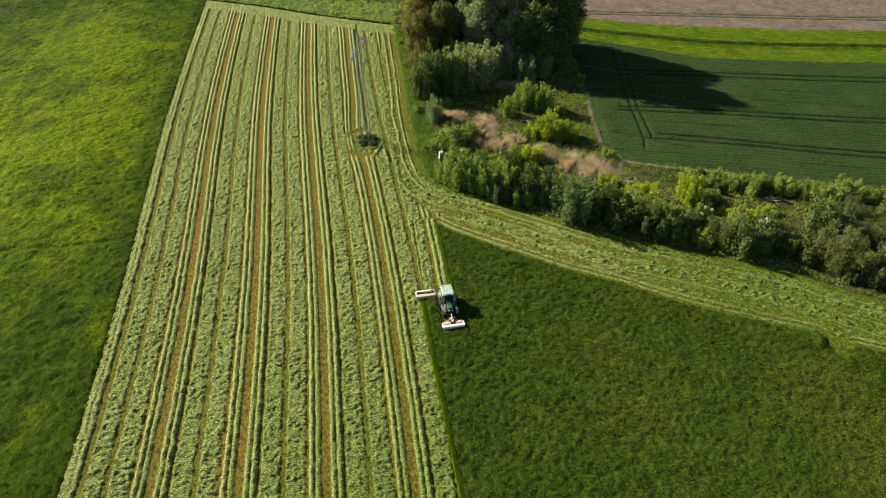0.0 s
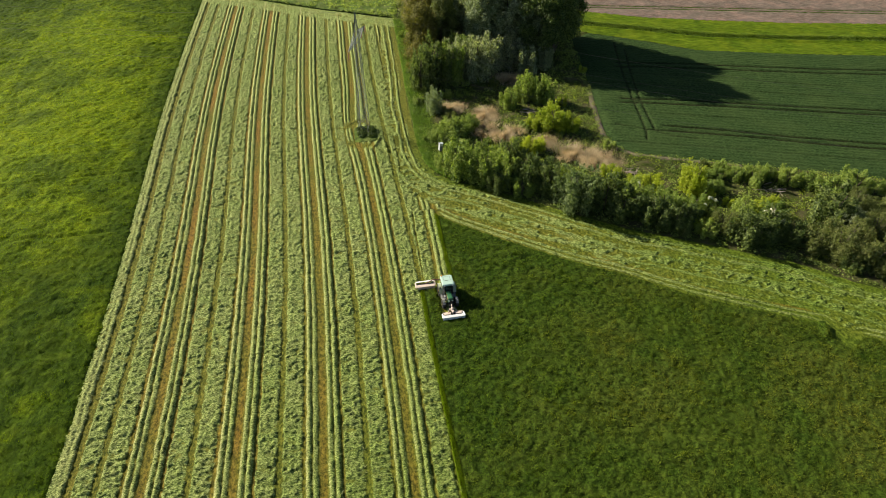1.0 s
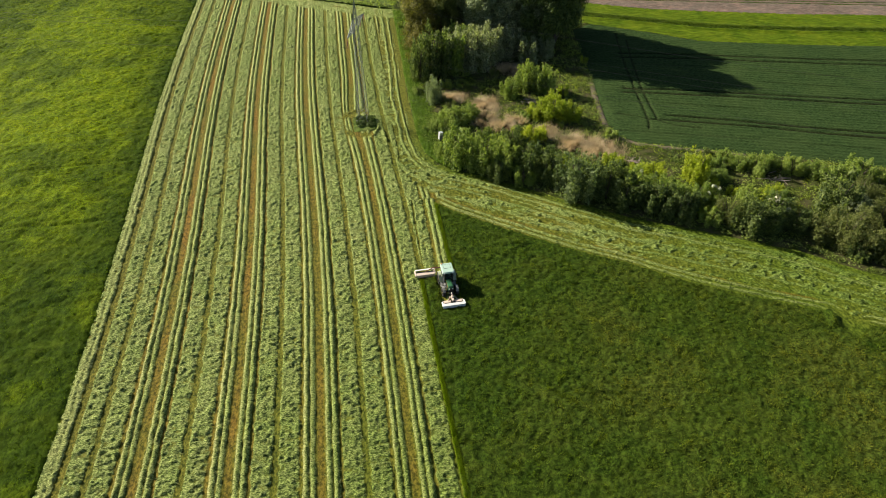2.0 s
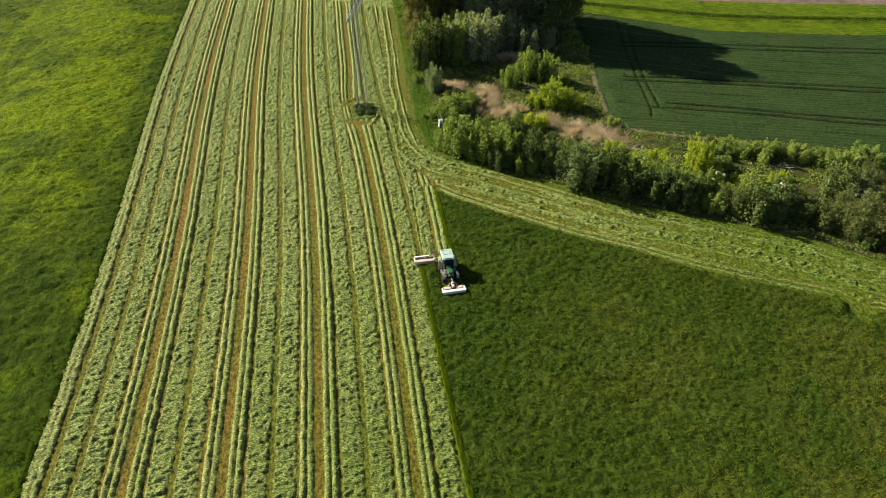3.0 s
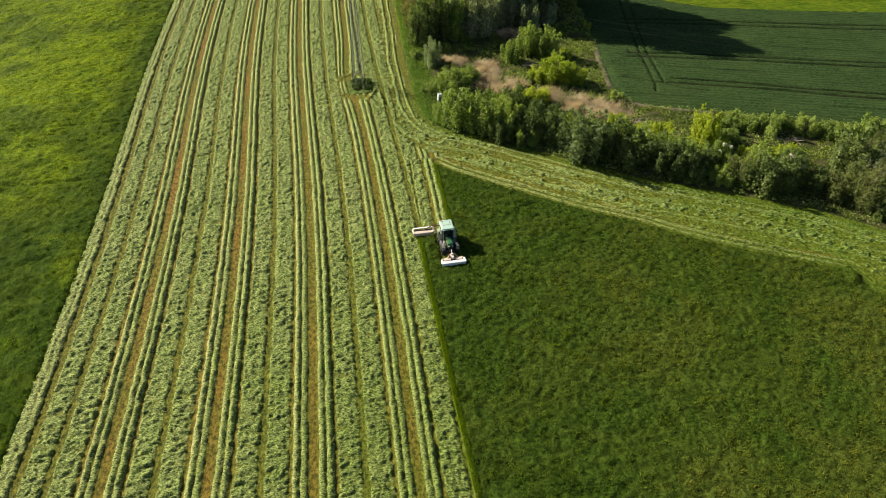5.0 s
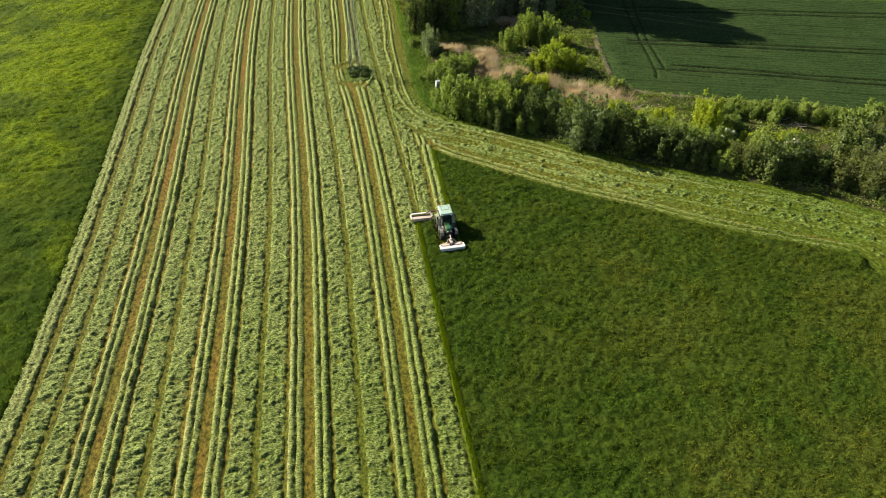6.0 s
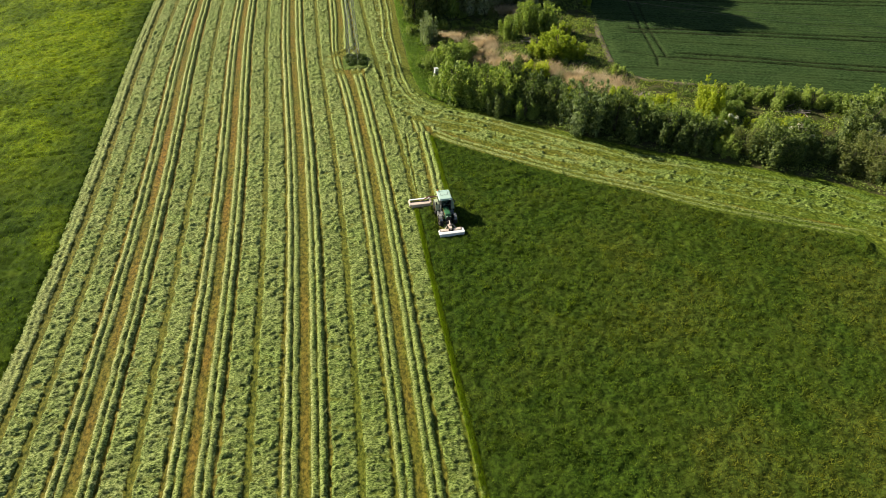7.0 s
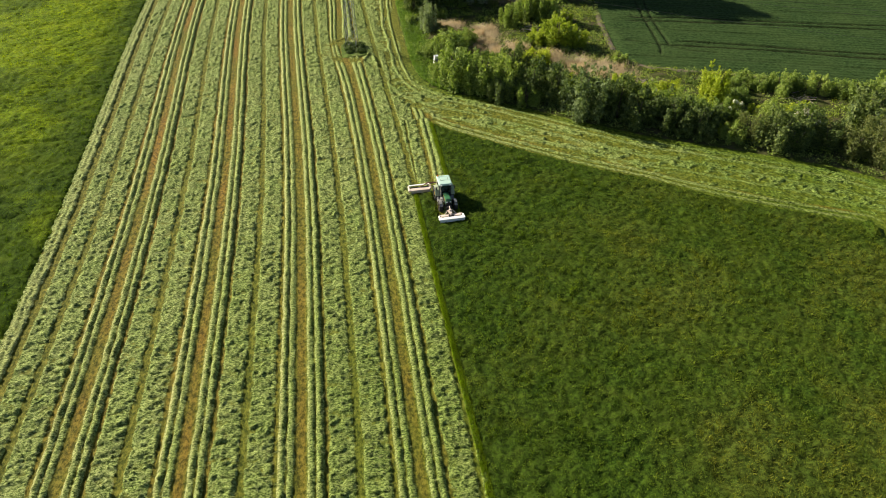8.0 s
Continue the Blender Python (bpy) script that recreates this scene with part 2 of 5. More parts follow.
def off_line(x, y, line):
    """Distance from a line of corners."""
    best = np.full(x.shape, 1e9)
    for (ax, ay), (bx, by) in zip(line, line[1:]):
        dx, dy = bx - ax, by - ay
        t = np.clip(((x - ax) * dx + (y - ay) * dy) / (dx * dx + dy * dy), 0, 1)
        best = np.minimum(best, np.hypot(x - ax - t * dx, y - ay - t * dy))
    return best


def sheet(name, xs, ys, height, keep, mat, cover=None, shade=True):
    """A field: a grid of heights over xs and ys, kept where keep() holds."""
    gx, gy = np.meshgrid(xs, ys)
    # shake the grid so that edges do not run in steps
    jx = (lattice(gx * 97, gy * 89, 3) - 0.5) * np.gradient(gx, axis=1) * 0.6
    jy = (lattice(gx * 83, gy * 101, 4) - 0.5) * np.gradient(gy, axis=0) * 0.6
    gx, gy = gx + jx, gy + jy
    gz = height(gx, gy)
    ok = keep(gx, gy)
    ny, nx = gx.shape
    i = np.arange(ny * nx).reshape(ny, nx)
    q = np.stack([i[:-1, :-1], i[:-1, 1:], i[1:, 1:], i[1:, :-1]], -1).reshape(-1, 4)
    q = q[ok.ravel()[q].all(1)]
    used = np.zeros(ny * nx, bool)
    used[q] = True
    remap = np.cumsum(used) - 1
    v = np.stack([gx.ravel(), gy.ravel(), gz.ravel()], 1)[used]
    me = mesh_from(name, v, remap[q], mat, shade)
    if cover is not None:
        for key, value in cover(gx, gy).items():
            at = me.attributes.new(key, "FLOAT", "POINT")
            at.data.foreach_set("value", value.ravel()[used].astype(np.float32))
    return new(name, me)


def part(name, bm, mat, parent, label="", shade=False):
    """One mesh object under a thing or a part."""
    me = bpy.data.meshes.new(name)
    bm.normal_update()
    bm.to_mesh(me)
    bm.free()
    me.materials.append(mat)
    if shade:
        for p in me.polygons:
            p.use_smooth = True
    ob = new(name, me)
    ob.parent = parent
    if label:
        tagged(ob, label)
    return ob


def data_part(name, me, parent, label=""):
    ob = new(name, me)
    ob.parent = parent
    if label:
        tagged(ob, label)
    return ob


def box(bm, centre, size, bevel=0.0, turn=(0, 0, 0), top=1.0):
    """A box; top scales its upper face."""
    m = pose(*centre, *turn)
    r = bmesh.ops.create_cube(bm, size=1.0)
    for v in r["verts"]:
        s = top if v.co.z > 0 else 1.0
        v.co = m @ Vector((v.co.x * size[0] * s, v.co.y * size[1] * s, v.co.z * size[2]))
    if bevel:
        edges = list({e for v in r["verts"] for e in v.link_edges})
        bmesh.ops.bevel(bm, geom=edges, offset=bevel, segments=2, affect="EDGES", profile=0.6)


def rod(bm, a, b, r, r2=None, sides=8, caps=True):
    a, b = Vector(a), Vector(b)
    m = Matrix.Translation((a + b) / 2) @ (b - a).to_track_quat("Z", "Y").to_matrix().to_4x4()
    bmesh.ops.create_cone(bm, cap_ends=caps, segments=sides, radius1=r, radius2=r if r2 is None else r2, depth=(b - a).length, matrix=m)


def leaves(rng, centres, radii, count, size, flat=0.8, shell=0.45, droop=0.0):
    """Leaf sprays round many clumps: three corners a leaf."""
    k = rng.choice(len(centres), count, p=radii ** 2 / (radii ** 2).sum())
    d = rng.normal(size=(count, 3))
    d /= np.linalg.norm(d, axis=1)[:, None]
    r = radii[k] * (1 - shell * rng.random(count) ** 1.6) * (1 + 0.12 * rng.normal(size=count))
    c = centres[k] + d * r[:, None] * np.array([1, 1, flat])
    c[:, 2] -= droop * rng.random(count)
    nrm = d + rng.normal(size=(count, 3)) * 0.55 + np.array([0, 0, 0.35])
    nrm /= np.linalg.norm(nrm, axis=1)[:, None]
    a = np.cross(nrm, rng.normal(size=(count, 3)))
    a /= np.linalg.norm(a, axis=1)[:, None]
    b = np.cross(nrm, a)
    s = size * (0.6 + 0.8 * rng.random(count))[:, None]
    v = np.stack([c - a * s - b * s * 0.55, c + a * s, c - a * s * 0.6 + b * s * 0.75], 1).reshape(-1, 3)
    v[:, 2] = np.maximum(v[:, 2], 0.04)
    return v, np.arange(count * 3).reshape(-1, 3)


# ---- the fields ----
HEDGE = [(13.4, 235), (13.4, 201), (12.9, 166), (12.3, 150), (12.5, 139), (12.8, 129), (13.7, 122.3), (15.8, 118.3), (18.6, 115.6), (24.2, 112.6), (29.4, 108.9),
         (39.4, 101.4), (48.8, 95.0), (58.2, 90.4), (66.8, 85.8), (75.0, 81.4), (82.1, 75.5), (87.0, 72.2), (102, 62), (132, 42)]
STANDING = [(13.9, 77.2), (13.6, 90), (13.4, 104.3), (16, 101.5), (20.9, 97.7), (25.6, 94.2), (34.7, 87.6), (43.5, 82.5), (51.6, 76.8), (59.6, 72.3),
            (67.5, 68.3), (71.2, 66.6), (70.6, 63.8), (72.3, 60.8), (76.2, 63.0), (86, 57.5), (130, 30)]
TALL_RIGHT = [(130, -10), (10.6, -10), (9.3, 45), (8.9, 58), (8.55, 70), (8.3, 83.2), (10.7, 83.2), (10.8, 77.0)] + STANDING
FAR_EDGE = [(-60, 244), (-48, 239), (-29.4, 230.4), (-10.7, 219.6), (13.4, 208)]
GRAIN = [(59.9, 154.8), (58.1, 145.6), (55.9, 129.8), (56.3, 124.3), (59.8, 120.9), (68.8, 117.3), (85.7, 111.6), (96.6, 107.9), (109, 103.4), (210, 68),
         (230, 146), (149.6, 161.6), (123.4, 166.3), (97.4, 172.6), (85.3, 180.7), (70.6, 189), (63.5, 184), (61.5, 168)]
PLOUGH_EDGE = [(260, 166), (163.9, 182.1), (135.2, 186.9), (110.1, 192.6), (91.7, 197.5), (70.5, 206.6), (56, 213)]
GRASS_STRIP = [(230, 146), (149.6, 161.6), (123.4, 166.3), (97.4, 172.6), (85.3, 180.7), (70.6, 189), (58, 197)] + PLOUGH_EDGE[::-1]
DITCH = [(230, 158.5), (156.2, 171.0), (128.7, 175.6), (104.7, 181.0), (88.0, 188.0), (72.4, 194.6), (60, 200)]
PYLON = (1.1, 139.2)
PERIOD = 11.5


def bend(y):
    return -2.45 * (1 + np.tanh((y - 122) / 45))


def across(x, y):
    """Metres across the swaths, from the second bare strip."""
    push = 1.2 * np.exp(-((y - PYLON[1] - 3) / 14) ** 2) * np.exp(-((x + 1.5) / 3.0) ** 2)
    return x - bend(y) + 19.8 + push


def bands(p, edges, soft=0.12):
    s = np.zeros_like(p)
    for a, b in edges:
        s = np.maximum(s, smooth(a - soft, a + soft, p) * (1 - smooth(b - soft, b + soft, p)))
    return s


def hump(p, c, w):
    return np.clip(1 - ((p - c) / w) ** 2, 0, 1)


def mown_parts(x, y):
    """Height and hay cover of the mown field."""
    wob = 0.25 * (fbm(x, y, 3.0, 11, 2) - 0.5) + 0.30 * (fbm(x, y, 0.9, 12, 2) - 0.5)
    p = (across(x, y) + 0.6 * wob - 0.05) % PERIOD
    mats = bands(p + 0.5 * wob, [(2.8, 5.3), (6.15, 8.75)], 0.14)
    ridge = np.maximum.reduce([0.78 * hump(p, 1.02, 0.43), 1.12 * hump(p, 1.95, 0.44), 0.9 * hump(p, 9.6, 0.43), 0.72 * hump(p, 10.5, 0.43)])
    # the strip that was cut last, behind the machine
    fresh = (x > 8.6) & (x < 14.2) & (y < 106)
    mats = np.where(fresh, bands(x + wob, [(8.9, 10.75)]), mats)
    ridge = np.where(fresh, np.maximum(hump(x + wob, 11.8, 0.45), hump(x + wob, 12.75, 0.5)), ridge)
    # the left rim: a bare track and one ridge
    u = across(x, y) + 22.65
    rim = u < 2.6
    mats = np.where(rim, 0.8 * bands(u + wob, [(-0.5, 1.6)]), mats)
    ridge = np.where(rim, np.maximum(0.35 * hump(u + wob, 0.45, 0.36), 0.55 * hump(u + wob, 1.25, 0.42)), ridge)
    # the headland follows the hedge
    d = off_line(x, y, HEDGE) + wob
    wide = np.where(x > 14.2, 30.0, np.where(y < 104, 0.0, 5.2 + 4.0 * smooth(128, 108, y)))
    head = d < wide
    ds = np.where(x > 14.2, off_line(x, y, STANDING) + wob, 30.0)
    dw = d + 0.6 * (fbm(x, y, 5, 13, 2) - 0.5)
    rows = bands(dw, [(1.3, 1.9), (2.5, 3.5), (4.1, 6.5), (6.9, 9.3), (9.7, 14.5)], 0.25) * smooth(2.5, 3.1, ds + wob)
    streak = fbm(dw * 1.0, (x * 0.84 - y * 0.54) / 14, 0.75, 14, 2)
    rows = rows * (0.3 + 0.7 * smooth(0.36, 0.54, streak)) * (0.25 + 0.75 * smooth(0.42, 0.56, fbm(x / 1.5, y, 0.9, 42, 2)))
    mats = np.where(head, rows, mats)
    ridge = np.where(head, np.maximum.reduce([0.75 * hump(d, 2.2, 0.33), 0.8 * hump(dw, 3.8, 0.4), 0.7 * hump(dw, 6.7, 0.4), 0.5 * hump(dw, 9.5, 0.4), (0.35 + 0.9 * streak) * hump(ds, 0.85, 0.42), (0.4 + 0.9 * streak) * hump(ds, 2.05, 0.42)]) * (1 - np.exp(-(np.hypot(x - 73, y - 64) / 5) ** 2)), ridge)
    # swaths end a little before the far rim
    far = off_line(x, y, FAR_EDGE)
    mats = np.where(far < 7, 0.75, mats)
    ridge = np.where(far < 7, 0, ridge)
    # trampled ring round the mast
    ring = np.exp(-((np.hypot(x - PYLON[0], (y - PYLON[1] + 1.5)) - 5.5) / 1.3) ** 2)
    mats, ridge = mats * (1 - 0.4 * ring), ridge * (1 - ring)
    lump = fbm(x / 2.1, y + 0.25 * np.sin(x * 1.7), 0.36, 21, 3)
    # rolls of cut grass lying across the way of the machine
    roll = (1 - np.abs(2 * fbm(x / 2.0, y + 0.35 * fbm(x, y, 0.7, 24, 2), 0.60, 23, 2) - 1)) ** 2.2
    tuft = fbm(x, y, 1.1, 31, 2)
    thin = smooth(0.30, 0.42, fbm(x / 1.6, y, 0.55, 41, 2))
    mats = mats * (0.45 + 0.55 * thin) * (0.7 + 0.3 * smooth(0.25, 0.6, roll))
    ridge = ridge * (0.35 + 1.15 * fbm(x, y, 0.85, 25, 3))
    # single bunches that stand up out of the flat mats
    bunch = smooth(0.60, 0.74, fbm(x / 1.5, y, 0.62, 26, 2)) * smooth(0.42, 0.58, fbm(x, y, 4.5, 27, 2))
    cover = np.maximum(mats, np.minimum(1, ridge * 1.6))
    tufts = np.minimum(1, np.exp(-(off_line(x, y, [(4.4, 134.6), (2.8, 131.2)]) / 0.4) ** 2) + np.exp(-(off_line(x, y, [(5.2, 133.2), (5.7, 129.0)]) / 0.35) ** 2) + 0.35 * np.exp(-(off_line(x, y, [(-3.8, 140.4), (-1.8, 143.0), (0.1, 144.4)]) / 0.4) ** 2))
    clod = smooth(0.40, 0.62, lump)
    height = (0.02 + mats ** 2 * (0.05 + 0.06 * clod + 0.185 * roll + 0.10 * np.clip(tuft - 0.35, 0, 1) + 0.14 * bunch)
              + ridge * (0.19 + 0.32 * fbm(x, y, 0.5, 22, 3)) + 0.05 * fbm(x, y, 0.4, 51, 2) + 0.75 * tufts * lump)
    height = np.where(inside(x, y, TALL_RIGHT) | (across(x, y) < -23.05), -0.04, height)
    return height, cover


def mown_cover(x, y):
    """Where hay lies, and where the sward is worn to bare earth."""
    p_rim = across(x, y)
    p = (p_rim - 0.05) % PERIOD
    strip = np.maximum(bands(p, [(-1, 0.5), (PERIOD - 0.5, PERIOD + 1)], 0.2), 0.6 * bands(p, [(2.35, 2.9), (8.7, 9.2)]))
    ds = off_line(x, y, STANDING)
    strip = strip * (1 - 0.45 * smooth(-22, -10, x))
    strip = np.where(across(x, y) < -20.0, 0.1, np.where((off_line(x, y, HEDGE) < 9.5) | (x > 14.5), 0.0, strip))
    strip = np.where((x > 15) & (x < 72), 0.55 * np.exp(-((ds - 2.65) / 0.28) ** 2) * smooth(0.25, 0.5, fbm(x, y, 7, 152, 2)), strip)
    head = np.where(x > 15, 1.0, smooth(12, 6, off_line(x, y, HEDGE))) * smooth(150, 110, y)
    lush = np.clip(head * (0.45 * fbm(x, y, 5, 150, 2) + 0.28 * smooth(36, 72, x) + 0.5 * smooth(2.4, 1.2, off_line(x, y, HEDGE))) + 0.3 * fbm(x, y, 16, 151, 2) + 0.08 * smooth(-6, 4, x) + 0.3 * smooth(-30, -6, x) * smooth(100, 55, y), 0, 1)
    # Left ridge edges and headland crests carry painted sunlight; the rim is just pale.
    dry = np.maximum.reduce([0.8 * hump(p, 0.72, 0.26), 0.35 * hump(p, 1.62, 0.2), hump(p, 9.3, 0.28), 0.35 * hump(p, 10.2, 0.2)])
    lines = np.maximum.reduce([hump(ds, 0.75, 0.35), hump(ds, 1.95, 0.35), 0.7 * hump(off_line(x, y, HEDGE), 3.8, 0.35)]) * (x > 14.2)
    dry = np.where(p_rim > -20.9, dry, 0.3 * smooth(-22.9, -22.5, p_rim)) * (0.45 + 0.7 * fbm(x, y, 3.0, 153, 2)) * (1 - np.clip(head, 0, 1)) * (1 - 0.5 * smooth(-16, 4, x))
    dry = np.maximum(dry, 0.32 * lines * (0.2 + fbm(x, y, 2.5, 154, 2)))
    return {"cover": mown_parts(x, y)[1], "bare": strip, "lush": lush, "dry": np.clip(dry, 0, 1)}


def is_mown(x, y):
    west = across(x, y) > -24.0
    right = ~inside(x, y, TALL_RIGHT) | (off_line(x, y, TALL_RIGHT[1:]) < 0.7)
    region = inside(x, y, [(-80, -10), (130, -10)] + HEDGE[::-1] + FAR_EDGE[::-1])
    patch = (np.abs(x - 1.4) < 2.5) & (np.abs(y - 137.2) < 3.2)
    return west & right & region & ~patch


ys = [28.0]
while ys[-1] < 243:
    ys.append(ys[-1] + 0.135 + 0.0014 * (ys[-1] - 28))
ys = np.array(ys)
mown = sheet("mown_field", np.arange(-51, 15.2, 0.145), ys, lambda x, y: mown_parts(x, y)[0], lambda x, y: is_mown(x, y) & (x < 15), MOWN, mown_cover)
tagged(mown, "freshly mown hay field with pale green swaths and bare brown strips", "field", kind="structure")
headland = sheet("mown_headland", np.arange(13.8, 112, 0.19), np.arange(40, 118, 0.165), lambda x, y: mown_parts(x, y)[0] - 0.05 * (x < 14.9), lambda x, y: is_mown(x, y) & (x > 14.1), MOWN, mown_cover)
tagged(headland, "mown headland strip curving along the hedge", "field", kind="structure")


def tall_height(x, y):
    return 0.14 + 0.26 * smooth(0.25, 0.75, fbm(x, y, 0.6, 61, 3)) + 0.14 * fbm(x, y, 3, 62, 2)


TRAILS = [[(-73, 122.7), (-62, 124.5), (-50, 127.4), (-44, 128.5)], [(-67, 105), (-56.5, 105.1), (-46.6, 107.2), (-43, 108)]]
OLD_EDGE = [(-91, 241), (-89, 197), (-87, 164), (-85, 140)]


def left_height(x, y):
    """The sunny meadow swells to a low back and falls away behind it."""
    u = across(x, y)
    edge = smooth(-22.8, -23.4, u)
    back = 1.1 * smooth(-24, -44, u) - 0.8 * smooth(-46, -68, u) * smooth(90, 130, y) * smooth(260, 215, y)
    trail = np.minimum.reduce([off_line(x, y, k) for k in TRAILS])
    edge = edge * (1 - 0.5 * np.exp(-(trail / 0.35) ** 2))
    return (tall_height(x, y) + 0.5 * fbm(x, y, 2.4, 68, 3) * smooth(-23.4, -26, u)) * edge + back + 1.1 * (fbm(x, y, 22, 63, 2) - 0.5) * smooth(-25, -36, u) + 0.02


def ripe(x, y):
    """Where the sunny meadow is yellow-green, part of its sunlight put into the colour."""
    u = across(x, y)
    zone = smooth(-23.0, -33, u) * smooth(-92, -56, u) * smooth(80, 140, y) * smooth(250, 195, y)
    band = 0.45 * np.exp(-(off_line(x, y, OLD_EDGE) / 1.3) ** 2)
    return {"ripe": np.clip(band + zone * (0.25 + 0.85 * smooth(0.28, 0.62, fbm(x, y, 11, 64, 4))) + 0.4 * smooth(0.46, 0.72, fbm(x, y, 4.5, 65, 4)), 0, 1)}


def pits(x, y):
    """Small trampled holes in the standing grass."""
    s = 0
    for px, py, r in ((33.2, 55.5, 0.4), (32.4, 56.8, 0.3), (34.0, 56.4, 0.3), (37.4, 53.7, 0.35), (37.8, 52.1, 0.3), (32.6, 51.9, 0.35), (42.0, 50.6, 0.3), (30.8, 55.5, 0.25)):
        s = s + np.exp(-(((x - px) ** 2 + (y - py) ** 2) / r ** 2))
    return np.minimum(s, 1)


def right_height(x, y):
    inner = np.minimum(off_line(x, y, TALL_RIGHT[1:]), 9)
    return tall_height(x, y) * smooth(-0.1, 0.25, inner) * (1 - 0.95 * pits(x, y)) + 0.02 + 0.6 * np.exp(-(off_line(x, y, [(70.2, 64.2), (70.7, 66.3)]) / 0.7) ** 2)


def thin_sward(x, y):
    """The standing grass is thinner and more olive away from the machine."""
    olive = smooth(12, 46, x) * smooth(98, 50, y)
    return {"ripe": np.clip(olive * (0.15 + 0.9 * smooth(0.3, 0.7, fbm(x, y, 9, 66, 3))) + 0.25 * smooth(0.5, 0.75, fbm(x, y, 7, 67, 3)), 0, 0.9)}


meadow_left = sheet("meadow_left", np.arange(-150, -38, 0.42), np.arange(24, 262, 0.46), left_height, lambda x, y: (across(x, y) < -22.6) & (x > -54 - 0.40 * (y - 30)), SUNNY, ripe)
tagged(meadow_left, "uncut meadow of tall bright green grass", "meadow", kind="structure")
meadow_right = sheet("meadow_right", np.arange(7.2, 112, 0.27), np.arange(20, 106, 0.29), right_height, lambda x, y: inside(x, y, TALL_RIGHT) & (x < 48 + 0.62 * y), MEADOW, thin_sward)
tagged(meadow_right, "uncut meadow of dense dark green grass not yet mown", "meadow", kind="structure")


def blade_field(name, n, box_, keep, height, seed, mat, tall=0.5, wide=0.10, lean=0.35, tone=None):
    rng = np.random.default_rng(seed)
    x = rng.uniform(box_[0], box_[1], n)
    y = rng.uniform(box_[2], box_[3], n)
    ok = keep(x, y)
    x, y = x[ok], y[ok]
    z = height(x, y)
    k = len(x)
    a = rng.uniform(0, 2 * math.pi, k)
    s = (0.6 + 0.8 * rng.random(k)) * (0.7 + 0.6 * fbm(x, y, 2.2, seed, 2)) * (0.75 + 0.5 * smooth(0.25, 0.7, fbm(x, y, 0.8, seed + 1, 2)))
    base = np.stack([x, y, z - 0.12], 1)
    side = np.stack([np.cos(a), np.sin(a), 0 * a], 1) * (wide * s)[:, None]
    tip = base + np.stack([rng.normal(size=k) * lean * tall, rng.normal(size=k) * lean * tall, tall * s], 1)
    v = np.stack([base - side, base + side, tip], 1).reshape(-1, 3)
    me = mesh_from(name, v, np.arange(3 * k).reshape(-1, 3), mat)
    if tone:
        at = me.attributes.new("ripe", "FLOAT", "POINT")
        at.data.foreach_set("value", np.repeat(tone(x, y)["ripe"], 3).astype(np.float32))
    return new(name, me)


tagged(blade_field("meadow_grass", 330000, (-135, -40, 35, 250), lambda x, y: (across(x, y) < -22.9) & (x > -50 - 0.42 * (y - 20)), left_height, 5, SUNNY_BLADES, 0.25, 0.045, 0.9, ripe),
       "tall uncut grass blades of the bright meadow", "grass", kind="stuff")
tagged(blade_field("standing_grass", 480000, (9, 95, 24, 106), lambda x, y: inside(x, y, TALL_RIGHT) & (x < 45 + 0.62 * y), right_height, 6, BLADES, 0.24, 0.045, 0.95, thin_sward),
       "dense standing grass waiting to be mown", "grass", kind="stuff")
tagged(blade_field("cut_grass", 130000, (-50, 14.5, 30, 200), lambda x, y: is_mown(x, y) & (mown_parts(x, y)[1] > 0.35), lambda x, y: mown_parts(x, y)[0] + 0.10, 7, WISP, 0.08, 0.05, 3.4),
       "loose cut grass lying in swaths", "hay", kind="stuff")


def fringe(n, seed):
    """Blades along the flank of the standing grass, sunlight put into their brighter colour."""
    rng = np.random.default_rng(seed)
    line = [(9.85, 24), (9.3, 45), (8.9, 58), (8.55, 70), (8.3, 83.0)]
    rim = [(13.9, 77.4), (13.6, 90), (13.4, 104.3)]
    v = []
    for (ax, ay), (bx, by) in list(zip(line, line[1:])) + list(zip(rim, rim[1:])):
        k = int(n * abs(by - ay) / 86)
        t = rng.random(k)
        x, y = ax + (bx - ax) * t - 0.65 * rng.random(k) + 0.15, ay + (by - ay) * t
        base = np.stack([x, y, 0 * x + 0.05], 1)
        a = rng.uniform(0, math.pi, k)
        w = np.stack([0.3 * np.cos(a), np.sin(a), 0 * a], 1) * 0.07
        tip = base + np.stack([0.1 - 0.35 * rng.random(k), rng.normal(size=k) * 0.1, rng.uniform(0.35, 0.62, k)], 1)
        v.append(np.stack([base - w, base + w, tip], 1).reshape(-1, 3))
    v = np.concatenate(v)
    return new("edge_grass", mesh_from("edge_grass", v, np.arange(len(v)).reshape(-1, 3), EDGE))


# leaf colours raised to show the flank as sunlit
EDGE = leaf_material("lit_edge_blades", (0.135, 0.21, 0.007), (0.27, 0.36, 0.018), 0.4)
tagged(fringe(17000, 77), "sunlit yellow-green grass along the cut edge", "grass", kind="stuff")


